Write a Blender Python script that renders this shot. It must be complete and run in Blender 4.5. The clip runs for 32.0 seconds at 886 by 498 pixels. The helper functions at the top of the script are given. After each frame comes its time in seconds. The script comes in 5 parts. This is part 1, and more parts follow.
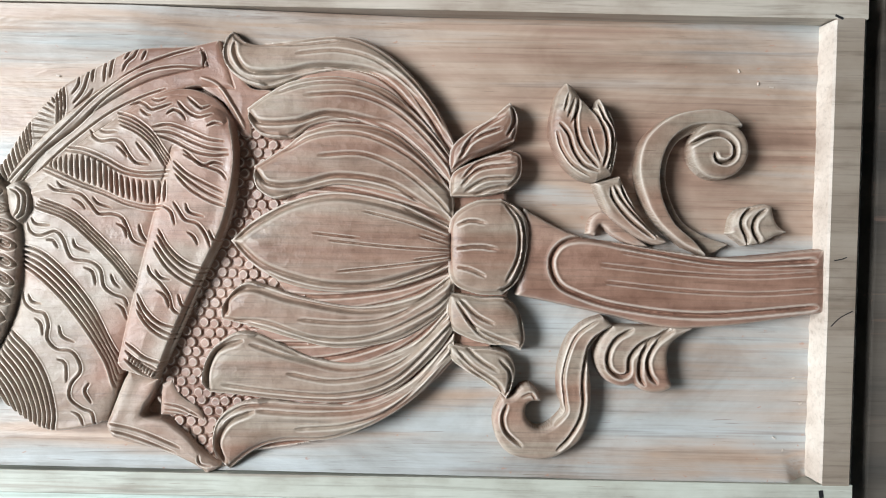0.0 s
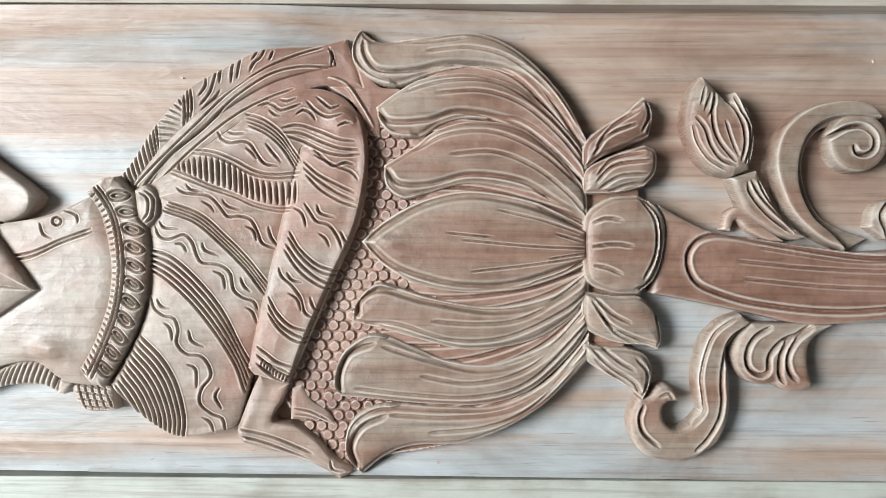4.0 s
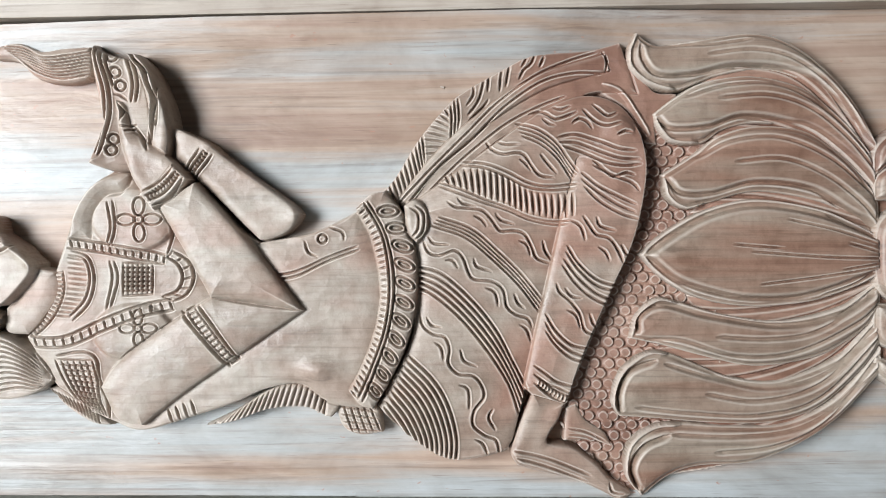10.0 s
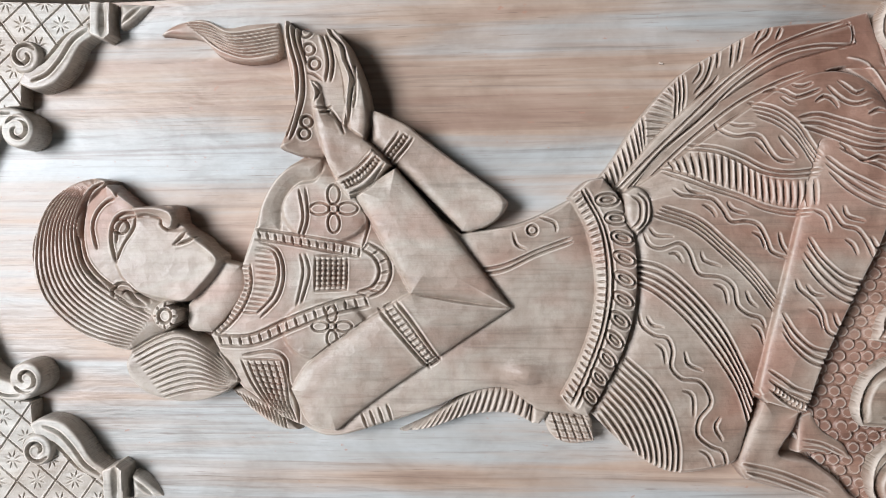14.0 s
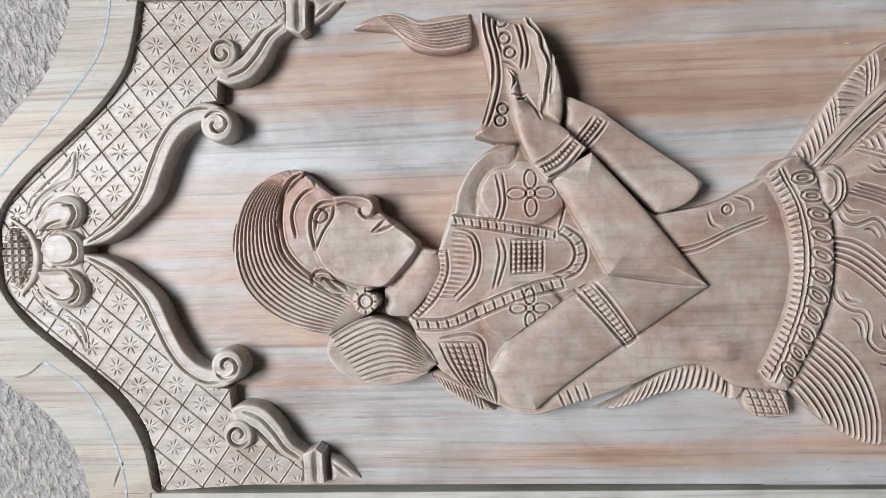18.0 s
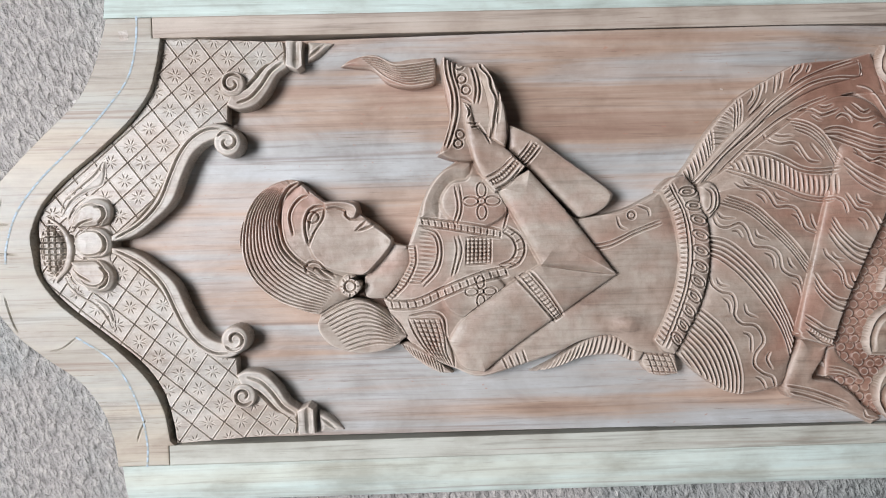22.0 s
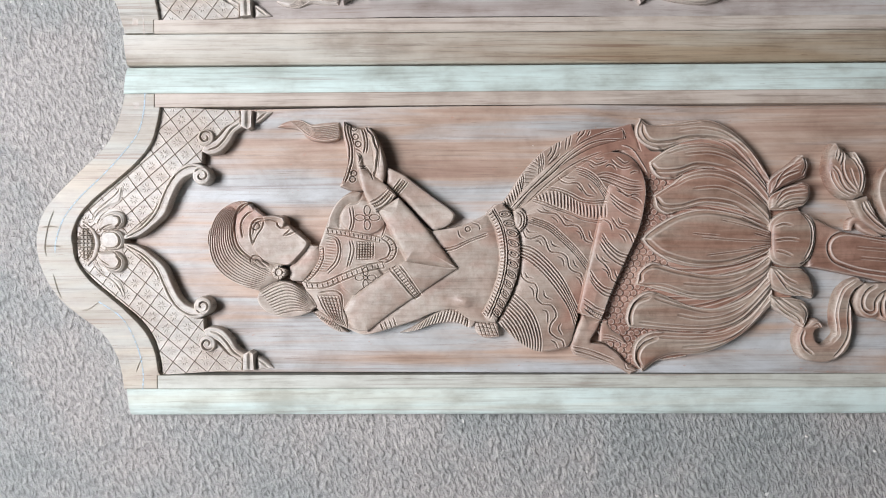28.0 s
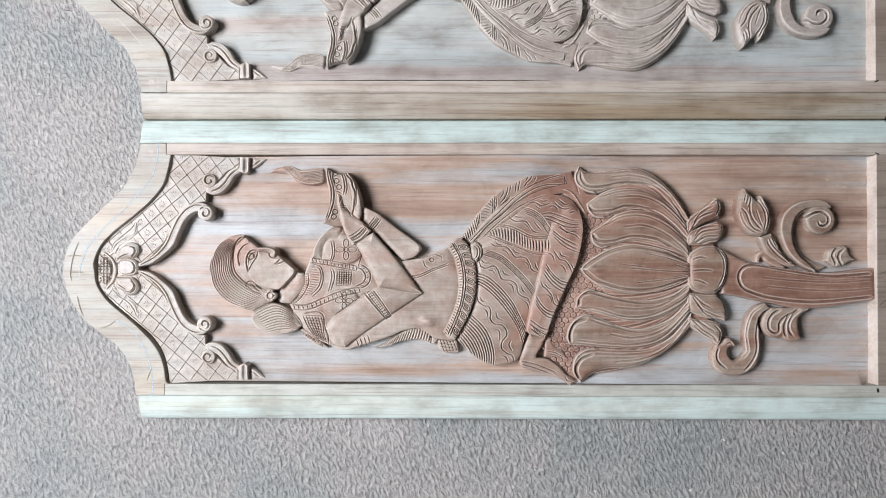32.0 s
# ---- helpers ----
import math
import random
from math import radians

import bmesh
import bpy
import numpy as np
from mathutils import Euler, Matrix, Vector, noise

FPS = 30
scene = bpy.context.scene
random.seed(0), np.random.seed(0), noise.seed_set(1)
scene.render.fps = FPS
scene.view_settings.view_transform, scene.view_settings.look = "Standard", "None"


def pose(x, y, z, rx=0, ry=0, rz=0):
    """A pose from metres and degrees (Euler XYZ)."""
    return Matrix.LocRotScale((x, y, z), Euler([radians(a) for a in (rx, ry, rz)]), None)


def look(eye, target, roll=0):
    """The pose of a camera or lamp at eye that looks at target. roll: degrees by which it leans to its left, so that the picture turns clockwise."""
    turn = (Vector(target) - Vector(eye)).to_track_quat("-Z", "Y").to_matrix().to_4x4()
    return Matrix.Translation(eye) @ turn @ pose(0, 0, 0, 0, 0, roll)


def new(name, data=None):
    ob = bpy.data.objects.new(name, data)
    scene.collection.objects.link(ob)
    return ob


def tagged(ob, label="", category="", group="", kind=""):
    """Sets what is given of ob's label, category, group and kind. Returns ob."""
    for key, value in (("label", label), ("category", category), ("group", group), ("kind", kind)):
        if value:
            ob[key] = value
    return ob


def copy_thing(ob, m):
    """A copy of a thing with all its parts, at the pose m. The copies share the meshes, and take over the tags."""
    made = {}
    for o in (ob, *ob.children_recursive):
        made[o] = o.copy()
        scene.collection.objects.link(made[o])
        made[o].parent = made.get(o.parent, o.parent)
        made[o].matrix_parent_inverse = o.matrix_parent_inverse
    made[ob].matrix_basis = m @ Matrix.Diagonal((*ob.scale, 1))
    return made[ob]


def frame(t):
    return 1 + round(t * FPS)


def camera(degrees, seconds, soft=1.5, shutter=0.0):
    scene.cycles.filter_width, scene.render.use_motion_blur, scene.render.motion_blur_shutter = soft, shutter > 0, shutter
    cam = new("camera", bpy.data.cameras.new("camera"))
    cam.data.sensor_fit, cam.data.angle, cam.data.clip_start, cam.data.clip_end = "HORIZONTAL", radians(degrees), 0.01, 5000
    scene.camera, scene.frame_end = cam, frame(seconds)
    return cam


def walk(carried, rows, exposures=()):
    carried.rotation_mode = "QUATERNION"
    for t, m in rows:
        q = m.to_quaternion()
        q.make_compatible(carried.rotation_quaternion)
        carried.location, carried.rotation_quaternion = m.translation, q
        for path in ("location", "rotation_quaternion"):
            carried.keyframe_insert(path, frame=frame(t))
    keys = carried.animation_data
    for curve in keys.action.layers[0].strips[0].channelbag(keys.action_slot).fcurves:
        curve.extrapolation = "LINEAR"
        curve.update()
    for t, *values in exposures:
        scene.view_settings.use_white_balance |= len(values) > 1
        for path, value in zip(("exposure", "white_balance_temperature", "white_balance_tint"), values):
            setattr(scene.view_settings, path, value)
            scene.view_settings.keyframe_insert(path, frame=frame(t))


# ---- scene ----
cam = camera(68.0, 32.0, soft=1.05)
# seconds, place in metres, turn in degrees
ROWS = [
    (0.0, 0.9124, 0.0103, 0.6195, -1.31, -0.19, 1.16),
    (0.5, 0.9062, 0.0074, 0.6178, -0.98, -0.31, 1.22),
    (1.0, 0.9012, 0.0078, 0.6102, -1.36, -0.42, 0.26),
    (1.5, 0.8935, 0.0061, 0.6121, -0.87, -0.13, 0.13),
    (2.0, 0.8825, -0.0041, 0.6129, -0.64, -0.28, 0.69),
    (2.5, 0.8611, 0.0010, 0.6168, -0.71, 0.08, 0.66),
    (3.0, 0.8466, 0.0038, 0.6155, -0.70, 0.15, -0.01),
    (3.5, 0.8266, 0.0055, 0.6115, -0.87, 0.16, 0.37),
    (5.5, 0.7320, 0.0036, 0.6081, -1.18, 0.87, 0.14),
    (6.0, 0.7153, 0.0030, 0.6021, -0.94, 0.84, 0.59),
    (6.5, 0.6941, 0.0132, 0.6076, -1.11, 0.92, -0.83),
    (7.0, 0.6775, 0.0144, 0.6070, -0.47, 1.52, 0.24),
    (7.5, 0.6656, 0.0174, 0.6029, -0.89, 1.26, -0.24),
    (8.0, 0.6449, 0.0181, 0.6040, -0.54, 1.38, -0.46),
    (8.5, 0.6321, 0.0210, 0.6022, -0.92, 1.24, -0.60),
    (9.0, 0.6158, 0.0267, 0.5966, -1.13, 1.25, -0.62),
    (9.5, 0.5988, 0.0236, 0.5942, -1.11, 1.20, -0.42),
    (10.0, 0.5791, 0.0221, 0.5898, -1.55, 1.31, -0.67),
    (10.5, 0.5535, 0.0211, 0.5855, -1.51, 2.41, -0.29),
    (11.0, 0.5371, 0.0183, 0.5832, -0.87, 2.49, -0.27),
    (11.5, 0.5177, 0.0187, 0.5767, -1.84, 2.97, -0.60),
    (12.0, 0.4969, 0.0161, 0.5724, -1.47, 3.33, -0.72),
    (12.5, 0.4867, 0.0189, 0.5623, -1.61, 3.14, -0.21),
    (13.0, 0.4655, 0.0167, 0.5626, -0.83, 3.81, -0.71),
    (13.5, 0.4394, 0.0213, 0.5524, -1.96, 2.68, -0.79),
    (14.0, 0.4261, 0.0204, 0.5493, -1.99, 3.22, -0.61),
    (14.5, 0.4038, 0.0167, 0.5485, -1.59, 3.17, -0.60),
    (16.5, 0.3423, 0.0191, 0.5643, -1.81, 4.25, -1.01),
    (17.0, 0.3129, 0.0187, 0.5751, -2.77, 3.66, -2.27),
    (17.5, 0.3042, 0.0058, 0.5709, -2.50, 3.07, -1.69),
    (18.0, 0.2789, 0.0083, 0.5711, -1.80, 3.85, -1.89),
    (18.5, 0.2694, -0.0005, 0.5728, -1.35, 3.26, -0.94),
    (19.0, 0.2549, 0.0023, 0.5727, -0.84, 4.12, -1.93),
    (19.5, 0.2488, -0.0110, 0.5759, -2.29, 1.78, -2.09),
    (20.0, 0.2358, -0.0098, 0.5938, -2.36, 0.54, -1.91),
    (20.5, 0.2309, 0.0065, 0.6313, -1.98, -0.06, -1.91),
    (21.0, 0.2401, 0.0088, 0.6541, -1.39, 0.14, -1.41),
    (21.5, 0.2548, 0.0058, 0.6786, -2.05, -0.17, -1.04),
    (22.0, 0.2631, 0.0115, 0.7079, -2.03, -0.99, -1.48),
    (22.5, 0.2846, 0.0162, 0.7378, -1.72, 0.37, -1.09),
    (23.0, 0.3167, 0.0071, 0.7755, -1.75, 0.76, -0.64),
    (23.5, 0.3359, -0.0011, 0.8078, -1.35, 0.43, -0.52),
    (24.0, 0.3541, 0.0073, 0.8264, -1.62, 0.73, -0.82),
    (24.5, 0.3676, 0.0099, 0.8530, -1.31, 1.05, -0.58),
    (26.5, 0.3991, 0.0128, 0.9529, -1.07, 0.17, -0.78),
    (27.0, 0.4067, 0.0133, 0.9768, -0.47, -0.29, -0.32),
    (27.5, 0.4204, 0.0036, 1.0109, -0.64, 0.01, -0.74),
    (28.0, 0.4369, -0.0001, 1.0409, -0.75, 0.51, -0.26),
    (28.5, 0.4436, 0.0270, 1.0639, -0.67, -0.08, -1.16),
    (29.0, 0.4593, 0.0303, 1.0840, 0.25, 0.34, 0.14),
    (29.5, 0.4721, 0.0335, 1.0983, 0.36, 0.19, 0.00),
    (30.0, 0.4788, 0.0263, 1.1106, 1.08, 0.08, -0.10),
    (30.5, 0.4824, 0.0367, 1.1278, 1.62, 1.22, -0.20),
    (31.0, 0.4895, 0.0267, 1.1433, 0.76, 0.59, 0.04),
    (31.5, 0.4963, 0.0211, 1.1860, 1.70, 0.99, 0.70),
    (32.0, 0.4939, 0.0203, 1.2125, 0.77, 0.41, 0.07),
]
walk(cam, [(r[0], pose(*r[1:])) for r in ROWS], exposures=[(0.0, 0.0, 6300, 8), (9.0, -0.23, 6300, 9), (14.0, -0.48, 6350, 13), (19.0, -0.66, 6450, 16), (24.0, -0.57, 6500, 17), (32.0, -0.36, 6350, 17)])

# ---- light: an overcast day from the open side of the workshop ----
world = bpy.data.worlds.new("sky")
scene.world = world
world.use_nodes = True
sky = world.node_tree.nodes.new("ShaderNodeTexSky")
sky.sky_type, sky.sun_disc = "NISHITA", False
sky.sun_elevation, sky.sun_rotation = radians(38), radians(-70)
sky_out = world.node_tree.nodes["Background"]
world.node_tree.links.new(sky.outputs["Color"], sky_out.inputs["Color"])
sky_out.inputs["Strength"].default_value = 0.10
# the sky's light through the wide opening in the west wall
day = new("window_light", bpy.data.lights.new("window_light", "AREA"))
day.data.shape, day.data.size, day.data.size_y = "RECTANGLE", 1.7, 1.15
day.data.energy, day.data.color = 276, (0.95, 0.985, 1.0)
day.matrix_world = look((-1.83, 0.2, 2.4), (0.4, 0.05, 0.0))
yard = new("doorway_light", bpy.data.lights.new("doorway_light", "AREA"))
yard.data.shape, yard.data.size, yard.data.size_y = "RECTANGLE", 1.6, 2.0
yard.data.energy, yard.data.color = 11, (0.93, 1.0, 0.96)
yard.matrix_world = look((0.4, -2.48, 1.1), (0.5, 0.0, 0.0))


# ---- materials ----
def mat(name):
    m = bpy.data.materials.new(name)
    m.use_nodes = True
    return m, m.node_tree.nodes, m.node_tree.links, m.node_tree.nodes["Principled BSDF"]


def ramp(nodes, stops):
    r = nodes.new("ShaderNodeValToRGB")
    while len(r.color_ramp.elements) < len(stops):
        r.color_ramp.elements.new(0.5)
    for e, (p, c) in zip(r.color_ramp.elements, stops):
        e.position, e.color = p, (*c, 1)
    return r


def mapped(nodes, links, scale, offset=(0, 0, 0)):
    g, m = nodes.new("ShaderNodeNewGeometry"), nodes.new("ShaderNodeMapping")
    m.inputs["Scale"].default_value, m.inputs["Location"].default_value = scale, offset
    links.new(g.outputs["Position"], m.inputs["Vector"])
    return m.outputs["Vector"]


def noise_tex(nodes, links, scale, detail=4.0, rough=0.55, offset=(0, 0, 0), distort=0.0):
    n = nodes.new("ShaderNodeTexNoise")
    n.inputs["Scale"].default_value, n.inputs["Detail"].default_value = 1.0, detail
    n.inputs["Roughness"].default_value, n.inputs["Distortion"].default_value = rough, distort
    links.new(mapped(nodes, links, scale, offset), n.inputs["Vector"])
    return n.outputs["Fac"]


def mixed(nodes, links, kind, fac, a, b):
    x = nodes.new("ShaderNodeMix")
    x.data_type, x.blend_type = "RGBA", kind
    for socket, v in ((x.inputs[0], fac), (x.inputs[6], a), (x.inputs[7], b)):
        if isinstance(v, (int, float)):
            socket.default_value = v
        elif isinstance(v, tuple):
            socket.default_value = (*v, 1)
        else:
            links.new(v, socket)
    return x.outputs[2]


def scaled(nodes, links, value, k):
    m = nodes.new("ShaderNodeMath")
    m.operation = "MULTIPLY"
    m.inputs[1].default_value = k
    links.new(value, m.inputs[0])
    return m.outputs[0]


def wood(name, stops, streak=0.5, rough=0.5, chisel=0.0, offset=(0, 0, 0), grain=1.0, wide=(0.9, 15, 15), heart=None, tint=(0.95, 0.73, 0.63)):
    """Planed or chiselled timber with its grain along x."""
    m, nodes, links, bsdf = mat(name)
    bands = noise_tex(nodes, links, wide, 4, 0.55, offset, 0.5)
    base = ramp(nodes, stops)
    links.new(bands, base.inputs["Fac"])
    fine = noise_tex(nodes, links, (8, 230, 230), 5, 0.62, offset, 0.6)
    f = ramp(nodes, [(0.30, (0.50, 0.47, 0.45)), (0.47, (0.94, 0.93, 0.92)), (0.6, (1.0, 1.0, 1.0)), (0.75, (1.14, 1.13, 1.11))])
    links.new(fine, f.inputs["Fac"])
    colour = mixed(nodes, links, "MULTIPLY", streak, base.outputs["Color"], f.outputs["Color"])
    # long dark growth lines
    dark = noise_tex(nodes, links, (2.0, 120, 120), 4, 0.6, (3, 7, 1), 0.5)
    d = ramp(nodes, [(0.60, (0, 0, 0)), (0.70, (1, 1, 1))])
    links.new(dark, d.inputs["Fac"])
    colour = mixed(nodes, links, "MIX", scaled(nodes, links, d.outputs["Color"], 0.5 * grain), colour, (0.20, 0.125, 0.095))
    # short pores
    pore = noise_tex(nodes, links, (28, 900, 900), 2, 0.5, (5, 1, 4))
    p = ramp(nodes, [(0.69, (0, 0, 0)), (0.76, (1, 1, 1))])
    links.new(pore, p.inputs["Fac"])
    colour = mixed(nodes, links, "MIX", scaled(nodes, links, p.outputs["Color"], 0.55 * grain), colour, (0.14, 0.085, 0.06))
    if heart:
        # redder heartwood past the given place along the board
        geo = nodes.new("ShaderNodeNewGeometry")
        axis = nodes.new("ShaderNodeSeparateXYZ")
        links.new(geo.outputs["Position"], axis.inputs[0])
        reach = nodes.new("ShaderNodeMapRange")
        reach.interpolation_type = "SMOOTHSTEP"
        reach.inputs["From Min"].default_value, reach.inputs["From Max"].default_value = heart
        links.new(axis.outputs["X"], reach.inputs["Value"])
        vein = ramp(nodes, [(0.35, (1, 1, 1)), (0.62, (0.25, 0.25, 0.25))])
        links.new(noise_tex(nodes, links, (1.2, 19, 19), 3, 0.55, (4, 4, 0)), vein.inputs["Fac"])
        both = nodes.new("ShaderNodeMath")
        both.operation = "MULTIPLY"
        links.new(reach.outputs["Result"], both.inputs[0])
        links.new(vein.outputs["Color"], both.inputs[1])
        colour = mixed(nodes, links, "MULTIPLY", both.outputs[0], colour, tint)
    # handling stains and dust
    blot = noise_tex(nodes, links, (11, 19, 19), 5, 0.62, (1, 2, 3))
    k = ramp(nodes, [(0.32, (0.74, 0.69, 0.66)), (0.5, (1.0, 0.98, 0.97)), (0.70, (1.14, 1.15, 1.16))])
    links.new(blot, k.inputs["Fac"])
    colour = mixed(nodes, links, "MULTIPLY", 1.0, colour, k.outputs["Color"])
    if chisel:
        # tool marks and dust
        mark = noise_tex(nodes, links, (130, 75, 130), 5, 0.7, (2, 8, 6))
        q = ramp(nodes, [(0.34, (0.76, 0.71, 0.67)), (0.5, (1.0, 0.985, 0.97)), (0.66, (1.12, 1.12, 1.12))])
        links.new(mark, q.inputs["Fac"])
        colour = mixed(nodes, links, "MULTIPLY", 0.55, colour, q.outputs["Color"])
        # ridges mixed paler: their highlights are put into the colour
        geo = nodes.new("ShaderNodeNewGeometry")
        ridge_light = ramp(nodes, [(0.507, (0, 0, 0)), (0.56, (1, 1, 1))])
        links.new(geo.outputs["Pointiness"], ridge_light.inputs["Fac"])
        colour = mixed(nodes, links, "MIX", scaled(nodes, links, ridge_light.outputs["Color"], 0.65), colour, (0.68, 0.60, 0.525))
    links.new(colour, bsdf.inputs["Base Color"])
    gloss = ramp(nodes, [(0.3, (rough - 0.06,) * 3), (0.7, (rough + 0.16,) * 3)])
    links.new(blot, gloss.inputs["Fac"])
    links.new(gloss.outputs["Color"], bsdf.inputs["Roughness"])
    bsdf.inputs["Specular IOR Level"].default_value = 0.6 if chisel else 0.5
    bump = nodes.new("ShaderNodeBump")
    bump.inputs["Strength"].default_value, bump.inputs["Distance"].default_value = 0.5, 0.0007
    links.new(fine, bump.inputs["Height"])
    last = bump
    if chisel:
        v = nodes.new("ShaderNodeTexVoronoi")
        v.distance = "EUCLIDEAN"
        v.inputs["Scale"].default_value = 1.0
        links.new(mapped(nodes, links, (62, 100, 50)), v.inputs["Vector"])
        b2 = nodes.new("ShaderNodeBump")
        b2.inputs["Strength"].default_value, b2.inputs["Distance"].default_value = chisel, 0.0018
        links.new(v.outputs["Distance"], b2.inputs["Height"])
        links.new(bump.outputs["Normal"], b2.inputs["Normal"])
        nick = noise_tex(nodes, links, (260, 260, 260), 3, 0.6, (9, 2, 5))
        b3 = nodes.new("ShaderNodeBump")
        b3.inputs["Strength"].default_value, b3.inputs["Distance"].default_value = 0.3, 0.0012
        links.new(nick, b3.inputs["Height"])
        links.new(b2.outputs["Normal"], b3.inputs["Normal"])
        last = b3
    links.new(last.outputs["Normal"], bsdf.inputs["Normal"])
    return m


def blob(nodes, links, centre, radii, tilt=0.0):
    """One at a place, falling to nothing at the given distances from it."""
    g, m, t = nodes.new("ShaderNodeNewGeometry"), nodes.new("ShaderNodeMapping"), nodes.new("ShaderNodeTexGradient")
    m.vector_type, t.gradient_type = "TEXTURE", "QUADRATIC_SPHERE"
    m.inputs["Location"].default_value, m.inputs["Scale"].default_value = (*centre, 0.03), (*radii, 1.0)
    m.inputs["Rotation"].default_value = (0, 0, radians(tilt))
    links.new(g.outputs["Position"], m.inputs["Vector"])
    links.new(m.outputs["Vector"], t.inputs["Vector"])
    return t.outputs["Fac"]


def total(nodes, links, terms):
    """The sum of values, each times its weight."""
    out = None
    for value, k in terms:
        n = nodes.new("ShaderNodeMath")
        n.operation = "MULTIPLY_ADD"
        n.inputs[1].default_value, n.inputs[2].default_value = k, 0.0
        links.new(value, n.inputs[0])
        if out is not None:
            links.new(out, n.inputs[2])
        out = n.outputs[0]
    return out


def figured_board(name):
    """The wide background board: bluish sapwood with tongues of tan and reddish heartwood."""
    m, nodes, links, bsdf = mat(name)
    broad = noise_tex(nodes, links, (1.3, 8, 8), 4, 0.5, (0.3, 0.2, 0), 1.0)
    fine = noise_tex(nodes, links, (1.1, 46, 46), 4, 0.6, (1.2, 0.4, 0), 0.7)
    hair = noise_tex(nodes, links, (7, 240, 240), 4, 0.6, (0, 0, 0), 0.6)
    tongues = [
        ((0.16, 0.075), (0.26, 0.07), 3, 0.10), ((0.52, 0.185), (0.6, 0.045), -2, 0.09), ((0.52, 0.115), (0.40, 0.075), -4, 0.045),
        ((0.46, 0.045), (0.16, 0.045), -6, 0.08), ((0.12, 0.15), (0.26, 0.05), 0, -0.08), ((1.12, 0.10), (0.36, 0.15), 4, -0.13),
        ((1.10, -0.10), (0.40, 0.16), 2, -0.06), ((1.12, -0.19), (0.26, 0.04), 0, -0.08), ((0.30, -0.15), (0.42, 0.07), 1, 0.06),
        ((0.03, -0.03), (0.2, 0.07), 0, 0.03), ((0.42, -0.185), (0.5, 0.03), 0, -0.04),
    ]
    fac = total(nodes, links, [(broad, 0.68), (fine, 0.42)] + [(blob(nodes, links, c, r, a), k) for c, r, a, k in tongues])
    base = ramp(nodes, [(0.37, (0.22, 0.14, 0.105)), (0.44, (0.315, 0.212, 0.162)), (0.50, (0.40, 0.30, 0.235)), (0.555, (0.395, 0.345, 0.31)), (0.61, (0.395, 0.395, 0.385)), (0.68, (0.415, 0.435, 0.44)), (0.80, (0.48, 0.50, 0.50))])
    links.new(fac, base.inputs["Fac"])
    f = ramp(nodes, [(0.30, (0.55, 0.51, 0.49)), (0.46, (0.95, 0.94, 0.93)), (0.6, (1.0, 1.0, 1.0)), (0.75, (1.12, 1.11, 1.10))])
    links.new(hair, f.inputs["Fac"])
    colour = mixed(nodes, links, "MULTIPLY", 0.6, base.outputs["Color"], f.outputs["Color"])
    dark = noise_tex(nodes, links, (1.6, 95, 95), 4, 0.6, (3, 7, 1), 0.7)
    d = ramp(nodes, [(0.60, (0, 0, 0)), (0.70, (1, 1, 1))])
    links.new(dark, d.inputs["Fac"])
    colour = mixed(nodes, links, "MIX", scaled(nodes, links, d.outputs["Color"], 0.55), colour, (0.19, 0.125, 0.10))
    pore = noise_tex(nodes, links, (26, 800, 800), 2, 0.5, (5, 1, 4))
    p = ramp(nodes, [(0.68, (0, 0, 0)), (0.75, (1, 1, 1))])
    links.new(pore, p.inputs["Fac"])
    colour = mixed(nodes, links, "MIX", scaled(nodes, links, p.outputs["Color"], 0.55), colour, (0.15, 0.10, 0.075))
    # pale dust rubbed over the ground, and rust-red specks
    dust = noise_tex(nodes, links, (9, 14, 14), 5, 0.68, (1, 2, 3), 0.4)
    k = ramp(nodes, [(0.34, (0.78, 0.74, 0.71)), (0.5, (1.0, 0.985, 0.97)), (0.66, (1.16, 1.17, 1.18))])
    links.new(dust, k.inputs["Fac"])
    colour = mixed(nodes, links, "MULTIPLY", 0.9, colour, k.outputs["Color"])
    speck = noise_tex(nodes, links, (110, 190, 110), 3, 0.6, (4, 1, 9))
    q = ramp(nodes, [(0.68, (0, 0, 0)), (0.73, (1, 1, 1))])
    links.new(speck, q.inputs["Fac"])
    colour = mixed(nodes, links, "MIX", scaled(nodes, links, q.outputs["Color"], 0.6), colour, (0.40, 0.20, 0.14))
    links.new(colour, bsdf.inputs["Base Color"])
    gloss = ramp(nodes, [(0.3, (0.36,) * 3), (0.7, (0.56,) * 3)])
    links.new(dust, gloss.inputs["Fac"])
    links.new(gloss.outputs["Color"], bsdf.inputs["Roughness"])
    plane = noise_tex(nodes, links, (22, 60, 40), 3, 0.55, (2, 2, 2), 0.3)
    b0 = nodes.new("ShaderNodeBump")
    b0.inputs["Strength"].default_value, b0.inputs["Distance"].default_value = 0.5, 0.003
    links.new(plane, b0.inputs["Height"])
    bump = nodes.new("ShaderNodeBump")
    bump.inputs["Strength"].default_value, bump.inputs["Distance"].default_value = 0.55, 0.0008
    links.new(hair, bump.inputs["Height"])
    links.new(b0.outputs["Normal"], bump.inputs["Normal"])
    links.new(bump.outputs["Normal"], bsdf.inputs["Normal"])
    return m


